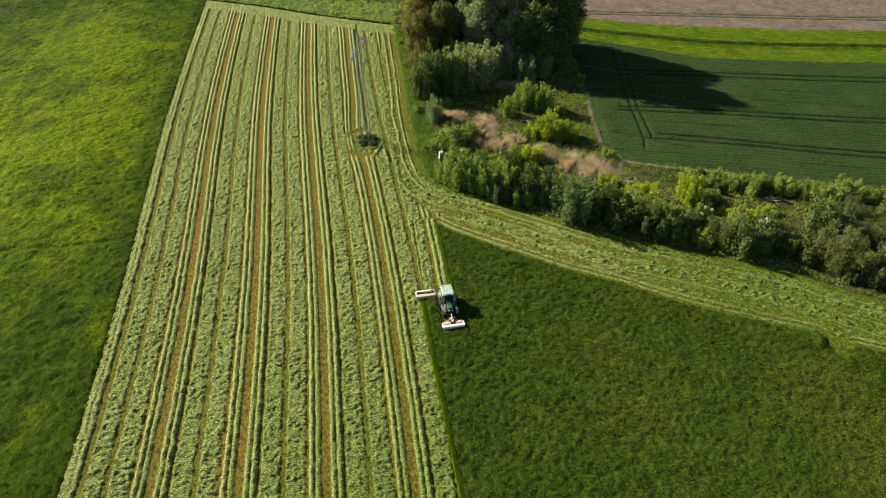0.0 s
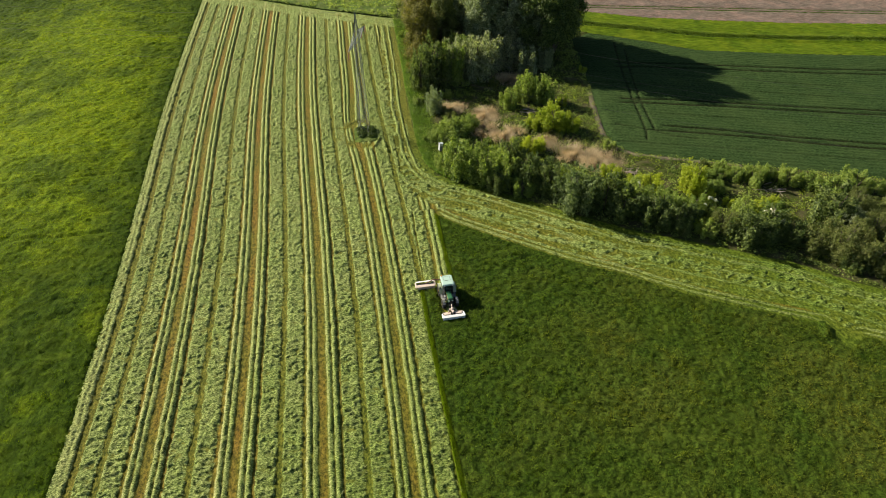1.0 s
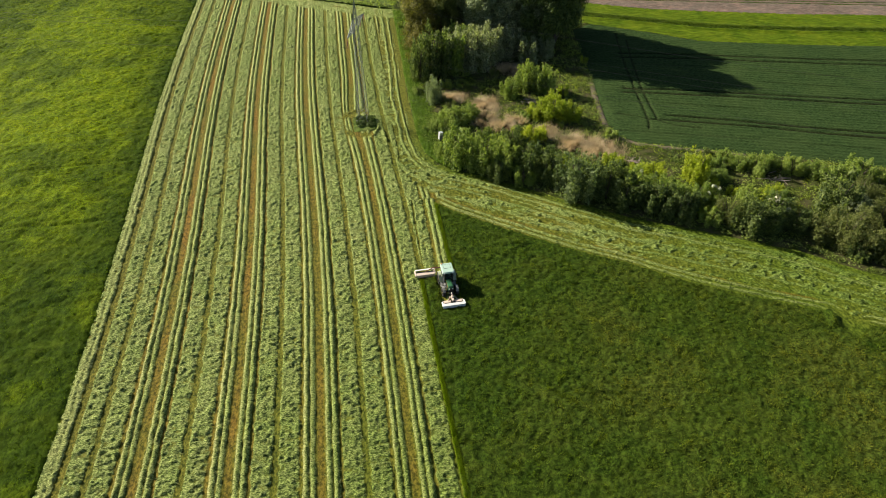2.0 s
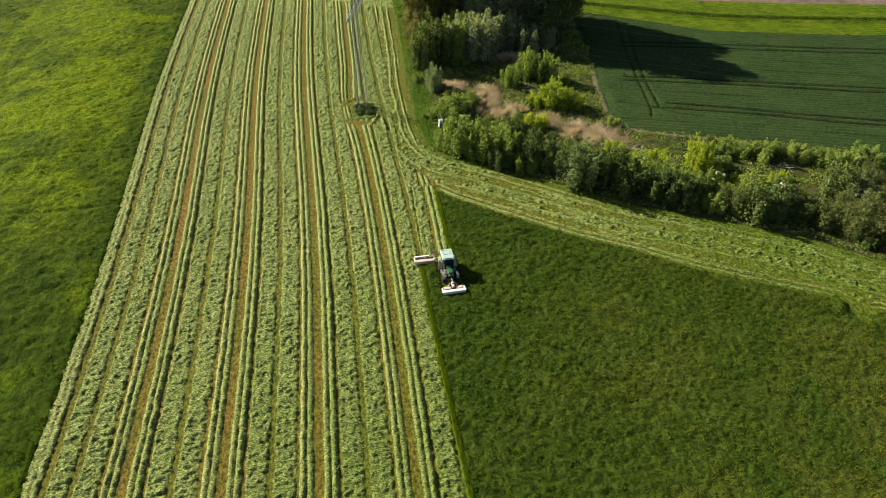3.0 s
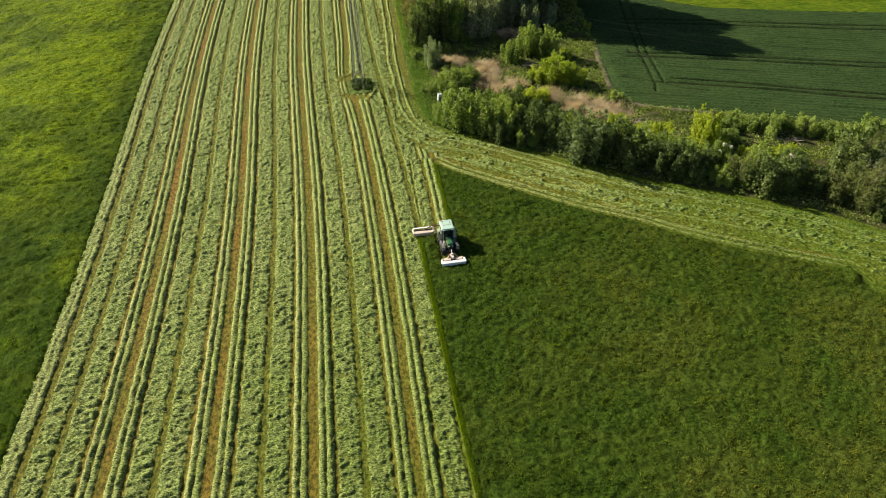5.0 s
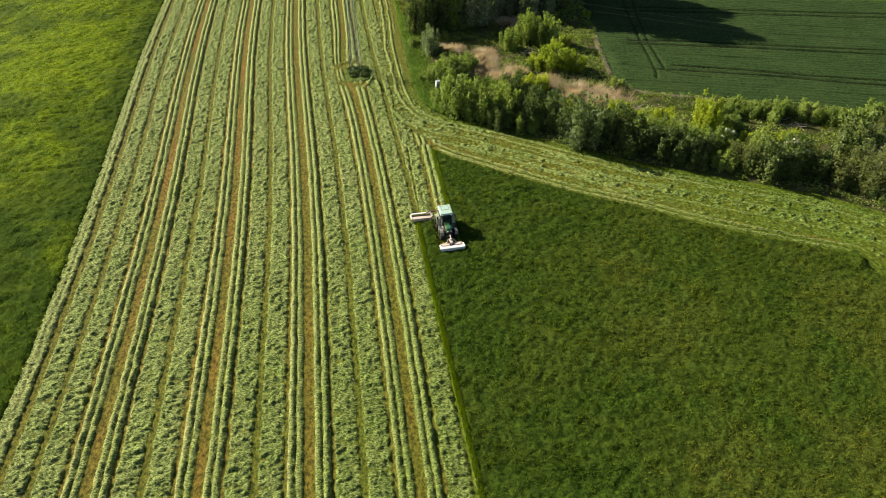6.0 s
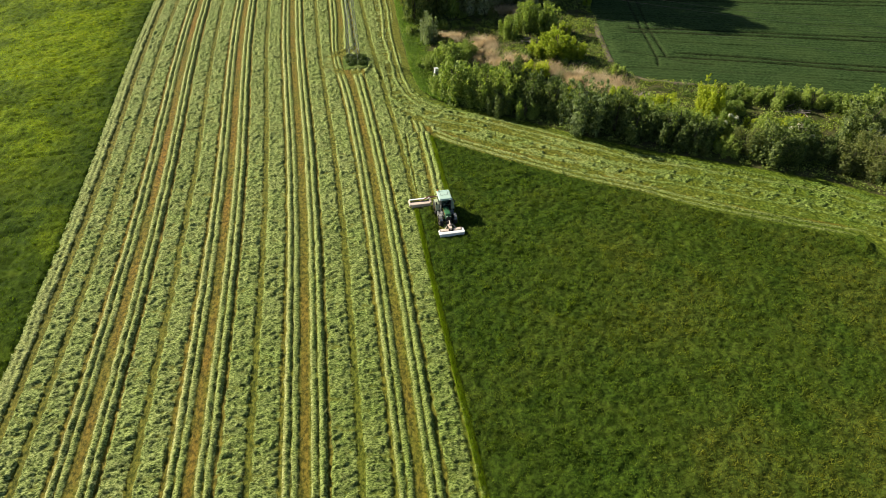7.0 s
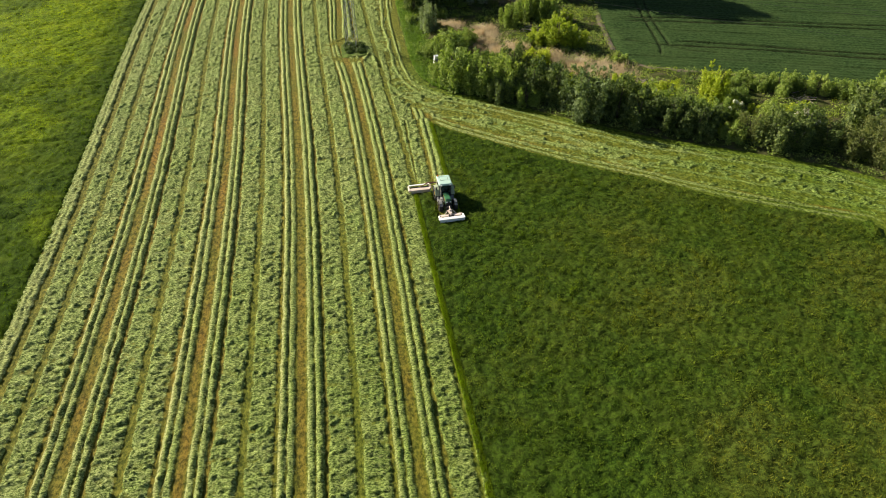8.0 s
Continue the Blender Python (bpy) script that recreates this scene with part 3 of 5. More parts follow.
def wheel_lines(x, y):
    """Where sprayer wheels have pressed lines into the grain."""
    c, s = math.cos(0.284), math.sin(0.284)
    along, row = x * c - y * s, x * s + y * c
    wob = 0.25 * np.sin(along / 9)
    w = 0 * x
    for centre, slope, start, half in ((144.5, -0.025, 30, 1.05), (158.9, 0.040, 20, 1.1), (180.8, 0.070, 20, 1.3)):
        for side in (-half, half):
            w = np.maximum(w, np.exp(-((row + wob - centre - slope * (along - 46) - side) / 0.42) ** 4) * smooth(start, start + 3, along))
    for centre in (151.9, 167.5, 174.0, 137.5):
        w = np.maximum(w, 0.35 * np.exp(-((row + wob - centre) / 0.3) ** 2) * smooth(0.3, 0.6, fbm(along / 6, row, 2.0, 72, 2)))
    for line in ([(75.2, 180), (70.4, 158.3), (65.8, 129.8), (64.5, 126)], [(76.7, 175), (73.0, 160), (69.8, 144), (67.9, 129.5), (70.5, 127.0), (76, 124.8)], [(66.0, 147.5), (68.5, 144.5), (72.5, 142.8), (78, 141.6)], [(60, 134), (66, 130.5), (73, 128.3)]):
        w = np.maximum(w, 0.7 * np.exp(-(off_line(x, y, line) / 0.27) ** 4))
    return {"wheel": w}


def grain_height(x, y):
    c, s = math.cos(0.284), math.sin(0.284)
    along, row = x * c - y * s, x * s + y * c
    z = 0.24 + 0.09 * np.sin(row * 2 * math.pi / 1.25) + 0.20 * fbm(along / 4, row, 0.5, 71, 2)
    return np.maximum((z - 0.42 * wheel_lines(x, y)["wheel"]) * smooth(-0.3, 2.2, off_line(x, y, GRAIN + GRAIN[:1])), 0.02)


grain = sheet("grain_field", np.arange(54, 165, 0.34), np.arange(84, 191, 0.3), grain_height, lambda x, y: inside(x, y, GRAIN), CROP, wheel_lines)
tagged(grain, "dark blue-green field of young grain with tractor tramlines", "field", kind="structure")

strip = sheet("grass_strip", np.arange(55, 200, 0.6), np.arange(140, 216, 0.4),
              lambda x, y: 0.12 + 0.10 * fbm(x, y, 0.9, 81, 2) - 0.9 * np.exp(-((off_line(x, y, DITCH)) / 0.75) ** 2) + 0.45 * np.exp(-((off_line(x, y, DITCH) - 1.6) / 0.8) ** 2) * (0.4 + fbm(x, y, 1.5, 82, 2)),
              lambda x, y: inside(x, y, GRASS_STRIP) | (off_line(x, y, GRASS_STRIP) < 1.0), BRIGHT)
tagged(strip, "bright yellow-green grass strip with a narrow ditch", "grass strip", kind="structure")


def soil_height(x, y):
    c, s = math.cos(0.14), math.sin(0.14)
    row = x * s + y * c
    z = 0.10 + 0.05 * np.sin(row * 2 * math.pi / 0.9) + 0.12 * fbm(x, y, 0.9, 91, 2)
    for centre in (217.3, 215.2, 236.0, 238.4):
        z = z - 0.4 * np.exp(-((row - centre + 0.055 * (x * c - y * s - 95)) / 0.5) ** 2)
    return z


plough = sheet("ploughed_field", np.arange(52, 205, 1.0), np.arange(164, 262, 0.42), soil_height, lambda x, y: inside(x, y, PLOUGH_EDGE + [(50, 320), (280, 320)]), SOIL)
tagged(plough, "bare brown tilled field with fine furrows", "field", kind="structure")

far_ring = [(-60, 244.5), (-48, 239.5), (-29.4, 230.9), (-10.7, 220.1), (13.4, 208.5), (18, 226), (-4, 231), (-26, 240), (-48, 252)]
far_green = sheet("far_meadow", np.arange(-60, 20, 0.5), np.arange(206, 256, 0.5), lambda x, y: 0.15 + 0.9 * fbm(x, y, 1.8, 95, 3) * smooth(0, 1.5, off_line(x, y, far_ring + far_ring[:1])),
                  lambda x, y: inside(x, y, far_ring), WEEDS)
tagged(far_green, "strip of tall rank weeds at the far end of the hay field", "weeds", kind="structure")
far_field = sheet("far_field", np.arange(-120, 60, 1.0), np.arange(226, 330, 1.0), lambda x, y: 0.1 + 0.1 * fbm(x, y, 2, 96, 2), lambda x, y: (across(x, y) > -24) & (y > 232 - 0.33 * (x + 4) + 1.0) & (x < 50), CROP)
tagged(far_field, "dark green field beyond the weed strip", "field", kind="structure")


def verge_keep(x, y, over=0.0):
    own = inside(x, y, HEDGE + [(130, 150), (60, 235)]) & ~inside(x, y, GRAIN) & ~inside(x, y, GRASS_STRIP) & ~inside(x, y, PLOUGH_EDGE + [(50, 320), (280, 320)])
    if over:
        own |= np.minimum.reduce([off_line(x, y, k) for k in (HEDGE, GRAIN, GRASS_STRIP)]) < over
    return own


def verge_height(x, y):
    own = verge_keep(x, y)
    inner = np.minimum.reduce([off_line(x, y, k) for k in (HEDGE, GRAIN + GRAIN[:1], GRASS_STRIP)])
    return np.where(own, 0.02 + 0.45 * fbm(x, y, 1.2, 101, 3) * smooth(0.0, 1.5, inner), -0.03)


verge = sheet("hedge_ground", np.arange(12, 122, 0.55), np.arange(46, 228, 0.55), verge_height, lambda x, y: verge_keep(x, y, 1.1) & (x > 11.5), LITTER)
tagged(verge, "rough brown and green ground under the hedge", "ground", kind="structure")

TRACK = [(58.6, 150), (57.6, 145.6), (55.2, 129.8), (55.5, 123.8), (59.4, 120.2), (68.6, 116.6), (80, 112.8)]
track = sheet("field_track", np.arange(53, 84, 0.25), np.arange(110, 152, 0.25), lambda x, y: 0.17 + 0.08 * fbm(x, y, 0.7, 130, 2) - 0.22 * smooth(0.4, 1.0, off_line(x, y, TRACK)),
              lambda x, y: off_line(x, y, TRACK) < 0.95, EARTH)
tagged(track, "worn strip of bare earth beside the grain field", "track", kind="structure")

# one coarse sheet under all the fields, out to the horizon
a = np.linspace(0, 2 * math.pi, 97)[:-1]
r = np.array([0.0, 60, 150, 300, 600, 1200, 2400, 4500])
gv = np.concatenate([np.stack([np.cos(a) * q, np.sin(a) * q + 120, 0 * a - 0.06], 1) for q in np.maximum(r, 0.5)])
k = np.arange(96)
gf = np.concatenate([np.stack([j * 96 + k, (j + 1) * 96 + k, (j + 1) * 96 + (k + 1) % 96, j * 96 + (k + 1) % 96], 1)[:, ::-1] for j in range(7)] + [np.stack([k[:48], k[:48] + 1, 95 - k[:48] + 0 * k[:48], (96 - k[:48]) % 96], 1)[1:47]])
ground = new("ground", mesh_from("ground", gv, gf, MEADOW, True))
tagged(ground, "open farmland reaching to the horizon", "ground", kind="structure")


# ---- trees and shrubs ----
def dome(rng, n, wide, tall, low=0.16):
    """Clump centres of a shrub: several upright lobes of unlike height, with gaps between."""
    c, r = [], []
    lobes = max(5, n // 3)
    for k in range(lobes):
        a = 2.4 * k + rng.normal() * 0.3
        d = wide * 0.78 * math.sqrt((k + 0.4) / lobes)
        top = tall * (1.02 - 0.38 * (d / wide) ** 2) * rng.uniform(0.66, 1.04)
        lean = rng.normal(size=2) * 0.06
        steps = 5
        for i in range(steps):
            t = (i + 0.3 + 0.4 * rng.random()) / steps
            c.append((math.cos(a) * d * (0.8 + 0.25 * t) + lean[0] * t, math.sin(a) * d * (0.8 + 0.25 * t) + lean[1] * t, low * 0.5 + top * (0.08 + 0.84 * t) - 0.1 * tall * (1 - t)))
            r.append(wide * rng.uniform(0.24, 0.32) * (1.0 - 0.45 * t * t) * (8 / lobes) ** 0.3)
    return np.array(c), np.array(r)


def stem(rng, a, tall, wide, r, parent):
    bm = bmesh.new()
    tip = Vector((math.cos(a) * wide * 0.5 * rng.random(), math.sin(a) * wide * 0.5 * rng.random(), tall * rng.uniform(0.55, 0.8)))
    mid = Vector((tip.x * 0.35 + rng.normal() * 0.04, tip.y * 0.35 + rng.normal() * 0.04, tip.z * 0.5))
    rod(bm, (math.cos(a) * 0.06, math.sin(a) * 0.06, -0.05), mid, r, r * 0.7, 6)
    rod(bm, mid, tip, r * 0.7, r * 0.25, 5)
    part("stem", bm, BARK, parent)


def shrub(seed, leaf, label, tall=1.7, n=26, count=5200, size=0.045, flowers=0):
    """A shrub of one metre's radius, to be copied at other sizes."""
    rng = np.random.default_rng(seed)
    ob = new("shrub")
    tagged(ob, label, "shrub", "shrubs of the hedge")
    c, r = dome(rng, n, 1.0, tall)
    v, f = leaves(rng, c, r, count, size)
    # shoots that stand out of the round of the crown
    k = rng.integers(0, len(c), 90)
    d = rng.normal(size=(90, 3)) + np.array([0, 0, 0.9])
    d /= np.linalg.norm(d, axis=1)[:, None]
    shoots = np.concatenate([c[k] + d * (r[k] * (0.85 + 0.16 * j))[:, None] for j in range(5)])
    v2, f2 = leaves(rng, shoots, np.full(len(shoots), 0.045), int(count * 0.28), size)
    v, f = np.concatenate([v, v2]), np.concatenate([f, f2 + len(v)])
    for i in range(5):
        stem(rng, 1.257 * i + rng.random(), tall, 1.0, 0.05, ob)
    data_part("crown", mesh_from("crown", v, f, leaf), ob)
    if flowers:
        cc = c[np.argsort(-c[:, 2])[:4]]
        v, f = leaves(rng, cc + np.array([0, 0, 0.12]), np.full(4, 0.15), flowers, 0.05)
        data_part("blossom", mesh_from("blossom", v, f, BLOSSOM), ob, "clusters of white blossom")
    return ob


def place(ob, first, spots):
    """Puts the shrub at its first spot and copies at the others: x, y, radius, height over radius, turn."""
    def at(x, y, r, h, turn):
        return pose(x, y, 0.0, 0, 0, turn) @ Matrix.Diagonal((r * 1.25, r * 1.25, r * h / 1.12, 1))
    for spot in spots:
        copy_thing(ob, at(*spot))
    ob.matrix_basis = at(*first)


dark_a = shrub(1, L_DARK, "dense dark green shrub in the hedge")
dark_b = shrub(2, L_DARK, "broad dark green bush with shaded flank", 1.8, 32)
mid_a = shrub(3, L_MID, "leafy fresh green shrub in the hedge")
mid_b = shrub(4, L_MID, "loose green shrub with light upper leaves", 1.6, 22)
mid_c = shrub(5, L_MID, "rounded green bush on the weedy bank", 1.5, 36)
yel_a = shrub(6, L_YELLOW, "bright yellow-green shrub with upright shoots", 1.8, 24)
yel_b = shrub(7, L_YELLOW, "low yellow-green bush among dry reeds", 1.3, 22)
oli_a = shrub(8, L_OLIVE, "sparse olive-brown shrub with bare twigs", 1.7, 34, 10500, 0.024)
oli_b = shrub(9, L_OLIVE, "olive-green bush beside the mown strip", 1.6, 24)
sil_a = shrub(10, L_SILVER, "silvery grey willow shrub", 1.9, 26)
grey_a = shrub(12, L_GREY, "dense round grey-green shrub in the hedge", 1.7, 48, 7000, 0.036)
flo_a = shrub(11, L_MID, "green shrub topped with white blossom", 1.6, 24, flowers=260)

# the front of the hedge, beside the mown headland
place(mid_a, (20.0, 118.6, 3.9, 1.5, 10), [(24.3, 115.0, 3.4, 1.6, 70), (28.2, 113.2, 3.2, 1.7, 160), (21.3, 122.6, 2.9, 1.3, 250), (50.8, 101.0, 3.4, 1.4, 300), (56.3, 98.0, 3.0, 1.5, 30), (17.0, 121.0, 2.2, 1.3, 120), (26.0, 118.5, 3.0, 1.5, 200), (48.0, 103.5, 3.0, 1.5, 15), (62.5, 97.5, 2.4, 1.4, 95), (71.5, 95.0, 2.6, 1.3, 330), (24.5, 161.5, 3.6, 2.1, 45), (28.0, 167.5, 3.8, 1.9, 190), (76.0, 94.0, 2.4, 1.3, 80)])
place(dark_a, (31.0, 117.5, 3.0, 1.9, 0), [(33.0, 111.0, 3.3, 1.6, 80), (36.4, 108.6, 2.9, 1.6, 200), (46.2, 102.0, 3.3, 1.7, 40), (49.2, 98.4, 3.0, 1.5, 140), (60.2, 95.0, 2.4, 1.4, 10), (68.5, 88.3, 3.2, 1.5, 280), (16.4, 158.0, 3.0, 2.6, 50), (37.0, 112.5, 2.6, 1.6, 33), (57.4, 93.6, 2.6, 1.4, 222), (71.0, 86.8, 2.4, 1.4, 111), (77.0, 86.5, 2.4, 1.4, 77), (46.5, 168.5, 3.4, 1.5, 66), (91.0, 72.8, 2.8, 1.2, 140), (97.5, 69.0, 3.2, 1.3, 20), (83.6, 78.6, 2.0, 1.1, 200)])
place(grey_a, (40.5, 103.0, 4.1, 1.7, 20), [(18.6, 163.5, 3.0, 2.4, 260)])
place(dark_b, (45.0, 104.5, 2.6, 1.5, 20), [(53.6, 96.2, 3.2, 1.5, 120), (86.2, 90.5, 4.0, 1.5, 70), (73.8, 89.2, 3.0, 1.5, 200), (20.5, 160.5, 4.0, 2.2, 150), (27.0, 110.8, 2.2, 1.5, 10)])
place(mid_b, (31.5, 108.8, 2.2, 1.5, 30), [(43.8, 106.5, 3.0, 1.4, 100), (53.0, 103.2, 2.8, 1.4, 170), (58.5, 100.6, 2.4, 1.3, 240), (79.8, 106.0, 2.6, 1.3, 300), (86.5, 105.0, 2.3, 1.3, 10), (92.8, 99.6, 2.8, 1.3, 60), (72.4, 108.6, 1.9, 1.2, 90), (98.5, 100.6, 3.0, 1.3, 20), (105.5, 98.0, 2.8, 1.2, 200)])
place(mid_c, (36.6, 145.6, 2.3, 1.7, 0), [(41.6, 149.0, 3.0, 1.9, 90), (45.6, 147.2, 3.0, 1.9, 200), (21.0, 134.0, 3.2, 1.1, 40), (25.0, 136.2, 2.6, 1.1, 110), (17.6, 131.5, 2.4, 1.0, 180), (83.0, 107.6, 2.0, 1.2, 250), (76.5, 108.4, 2.1, 1.1, 320), (89.8, 103.4, 2.2, 1.2, 20), (62.6, 91.2, 2.1, 1.3, 60), (70.2, 104.5, 2.0, 1.1, 220)])
place(yel_a, (44.0, 133.8, 3.4, 1.4, 0), [(65.3, 104.6, 2.5, 2.0, 60), (47.8, 132.6, 2.6, 1.3, 130), (57.5, 106.0, 2.2, 1.5, 210), (40.6, 134.6, 2.2, 1.3, 300), (61.0, 94.6, 1.6, 1.3, 40)])
place(yel_b, (37.5, 124.8, 2.6, 1.2, 0), [(34.0, 126.2, 2.0, 1.1, 90), (79.0, 98.2, 1.7, 1.2, 30), (51.0, 112.3, 2.2, 1.2, 150), (66.5, 89.8, 1.5, 1.4, 240), (27.5, 122.0, 2.2, 1.3, 70), (55.0, 109.0, 1.9, 1.2, 10)])
place(oli_a, (83.4, 82.6, 4.4, 1.3, 0), [(65.6, 91.0, 2.6, 1.5, 120), (95.0, 95.0, 2.8, 1.2, 60), (89.0, 94.0, 2.6, 1.2, 200), (92.6, 86.0, 3.4, 1.3, 300)])
place(oli_b, (80.0, 84.4, 2.8, 1.4, 0), [(87.0, 78.4, 3.8, 1.3, 60), (94.0, 81.5, 3.6, 1.3, 150), (77.6, 91.0, 2.2, 1.2, 230), (101.0, 92.0, 3.4, 1.3, 120), (92.5, 74.0, 3.6, 1.4, 220)])
place(sil_a, (18.2, 145.4, 2.1, 2.2, 0), [(31.0, 162.5, 4.0, 2.0, 80), (26.5, 164.0, 3.6, 2.1, 150), (45.4, 163.5, 2.9, 1.8, 220), (88.8, 88.0, 2.6, 1.5, 300), (36.0, 166.5, 3.6, 2.0, 20), (41.0, 168.0, 3.2, 2.0, 110), (50.5, 166.5, 2.8, 1.6, 290)])
place(flo_a, (65.4, 96.6, 1.9, 1.7, 0), [(74.5, 90.6, 2.6, 1.5, 90), (53.8, 106.0, 1.8, 1.2, 200)])


# small bushes and saplings that fill the bank between the larger shrubs
fill = [shrub(31, L_MID, "small green bush on the overgrown bank", 1.5, 14, 1500, 0.085), shrub(32, L_DARK, "small dark bramble bush on the bank", 1.3, 12, 1500, 0.085),
        shrub(33, L_YELLOW, "small yellow-green sapling on the bank", 2.0, 12, 1300, 0.08), shrub(34, L_OLIVE, "small olive bush on the bank", 1.5, 12, 1300, 0.085)]
rng = np.random.default_rng(35)
spots = {k: [] for k in range(4)}
tries = 0
while sum(len(s) for s in spots.values()) < 88 and tries < 4000:
    tries += 1
    x, y = rng.uniform(14, 108), rng.uniform(74, 205)
    px, py = np.array([x]), np.array([y])
    if not verge_keep(px, py)[0] or off_line(px, py, HEDGE)[0] < 1.8 or off_line(px, py, GRAIN)[0] < 1.5:
        continue
    if any(math.hypot((x - a) / c, (y - b) / d) < 1 for a, b, c, d in ((30, 138, 4, 6), (33.5, 132, 4.5, 3.5), (40, 127, 3.5, 3), (48, 120, 5.5, 5), (84, 101.5, 8, 4.5), (97.5, 99, 5, 4), (61, 97.5, 4, 3.5), (67, 108, 4, 3))):
        continue
    kind_ = int(rng.choice(4, p=[0.45, 0.2, 0.2, 0.15]))
    spots[0 if x < 30 and kind_ == 2 else kind_].append((x, y, rng.uniform(0.8, 1.7), rng.uniform(1.0, 1.6), rng.uniform(0, 360)))
for k in range(4):
    place(fill[k], spots[k][0], spots[k][1:])


def tree(seed, leaf, label, tall, wide, n, count, size, low=0.22, droop=0.0):
    """A tall tree: tapered trunk, limbs, crown of many leaf clumps."""
    rng = np.random.default_rng(seed)
    ob = new("tree")
    tagged(ob, label, "tree", "trees of the copse")
    bm = bmesh.new()
    lean = Vector((rng.normal() * 0.4, rng.normal() * 0.4, 0))
    places = [Vector((0, 0, -0.2)) + lean * t + Vector((rng.normal() * 0.12, rng.normal() * 0.12, tall * 0.85 * t)) for t in (0, 0.25, 0.5, 0.75, 1)]
    for i in range(4):
        rod(bm, places[i], places[i + 1], 0.34 * (1 - 0.22 * i), 0.34 * (1 - 0.22 * (i + 1)), 9)
    part("trunk", bm, BARK, ob)
    c, r = [], []
    for i in range(n):
        h = low + (0.97 - low) * (i + rng.random()) / n
        span = wide * math.sin(math.pi * min(1, 0.18 + 0.80 * (h - low) / (1 - low))) ** 0.7
        a = 2.4 * i + rng.normal() * 0.4
        d = span * rng.uniform(0.35, 1.0)
        q = np.array([math.cos(a) * d, math.sin(a) * d, tall * h])
        c.append(q)
        r.append(wide * rng.uniform(0.24, 0.40))
        if i % 3 == 0:
            s = places[min(3, int(h * 4))]
            bm = bmesh.new()
            rod(bm, s, q - np.array([0, 0, 0.3]), 0.11, 0.03, 5)
            part("limb", bm, BARK, ob)
    v, f = leaves(rng, np.array(c), np.array(r), count, size, 1.0, 0.6, droop)
    data_part("crown", mesh_from("crown", v, f, leaf), ob)
    return ob


def stand(ob, first, spots=()):
    for x, y, s, turn in spots:
        copy_thing(ob, pose(x, y, 0, 0, 0, turn) @ Matrix.Scale(s, 4))
    ob.matrix_basis = pose(first[0], first[1], 0, 0, 0, first[3]) @ Matrix.Scale(first[2], 4)


stand(tree(21, L_SILVER, "tall grey-green willow in the copse", 21, 4.6, 80, 20000, 0.24, 0.15, 1.5), (35.5, 175.0, 1.08, 0), [(42.5, 176.0, 1.15, 130), (33.0, 184.0, 1.0, 250), (48.5, 173.0, 1.05, 310)])
stand(tree(22, L_DARK, "tall dark green tree in the copse", 22, 5.0, 70, 17000, 0.26, 0.2), (55.3, 174.0, 1.32, 0), [(60.5, 184.5, 1.14, 90), (44.0, 187.0, 1.1, 210), (52.0, 192.0, 1.1, 300), (28.5, 190.0, 0.8, 60), (50.5, 170.5, 1.22, 15), (24.5, 184.0, 0.62, 170), (54.5, 183.5, 1.2, 40), (38.5, 182.0, 1.0, 250)])
stand(tree(23, L_RUST, "brown-green budding tree at the field edge", 13, 4.2, 56, 12000, 0.19, 0.06), (18.6, 177.0, 1.15, 0), [(20.5, 186.5, 1.4, 120), (21.0, 195.0, 1.35, 240), (16.6, 168.5, 0.62, 30)])
stand(tree(24, L_OLIVE, "olive-green tree with open crown", 17, 4.0, 56, 16000, 0.2, 0.12), (25.5, 190.0, 1.2, 0), [(18.5, 203.0, 0.95, 140), (31.0, 198.0, 1.1, 20), (24.8, 178.5, 1.0, 200)])


def reed_bed(n, spots, seed):
    rng = np.random.default_rng(seed)
    k = rng.integers(0, len(spots), n)
    s = np.array(spots)[k]
    a, d = rng.uniform(0, 2 * math.pi, n), np.sqrt(rng.random(n)) * (1 + 0.35 * rng.normal(size=n))
    x, y = s[:, 0] + np.cos(a) * d * s[:, 2], s[:, 1] + np.sin(a) * d * s[:, 3]
    ok = fbm(x, y, 1.6, 140, 2) > 0.42
    x, y, a = x[ok], y[ok], a[ok]
    n = len(x)
    h = rng.uniform(0.6, 1.8, n)
    base = np.stack([x, y, 0 * x], 1)
    tip = base + np.stack([rng.normal(size=n) * 0.7 + 0.4, rng.normal(size=n) * 0.7, h], 1)
    w = np.stack([np.cos(a), np.sin(a), 0 * a], 1) * 0.05
    v = np.stack([base - w, base + w, tip], 1).reshape(-1, 3)
    return new("reeds", mesh_from("reeds", v, np.arange(3 * n).reshape(-1, 3), REED))


tagged(reed_bed(42000, [(29.8, 141.5, 2.8, 3.5), (28.4, 135.0, 2.4, 3.2), (33.2, 132.0, 4.2, 3.2), (39.5, 127.5, 3.0, 2.8), (46.5, 121.8, 3.6, 4.2), (50.5, 118.2, 3.8, 4.0), (22.6, 146.0, 2.4, 1.8), (40, 160, 3.5, 3)], 8),
       "tan dry reeds and dead grass on the bank", "reeds", kind="stuff")


def undergrowth(name, n, seed, mat, size, tall, thresh, salt, back=0.0):
    rng = np.random.default_rng(seed)
    x, y = rng.uniform(12.5, 112, n), rng.uniform(62, 215, n)
    ok = verge_keep(x, y) & (fbm(x, y, 3.5, salt, 2) > thresh) & (off_line(x, y, HEDGE) > back)
    x, y = x[ok], y[ok]
    c = np.stack([x, y, tall * (0.4 + 0.6 * rng.random(len(x)))], 1)
    v, f = leaves(rng, c, np.full(len(x), 0.5), len(x) * 5, size)
    return new(name, mesh_from(name, v, f, mat))


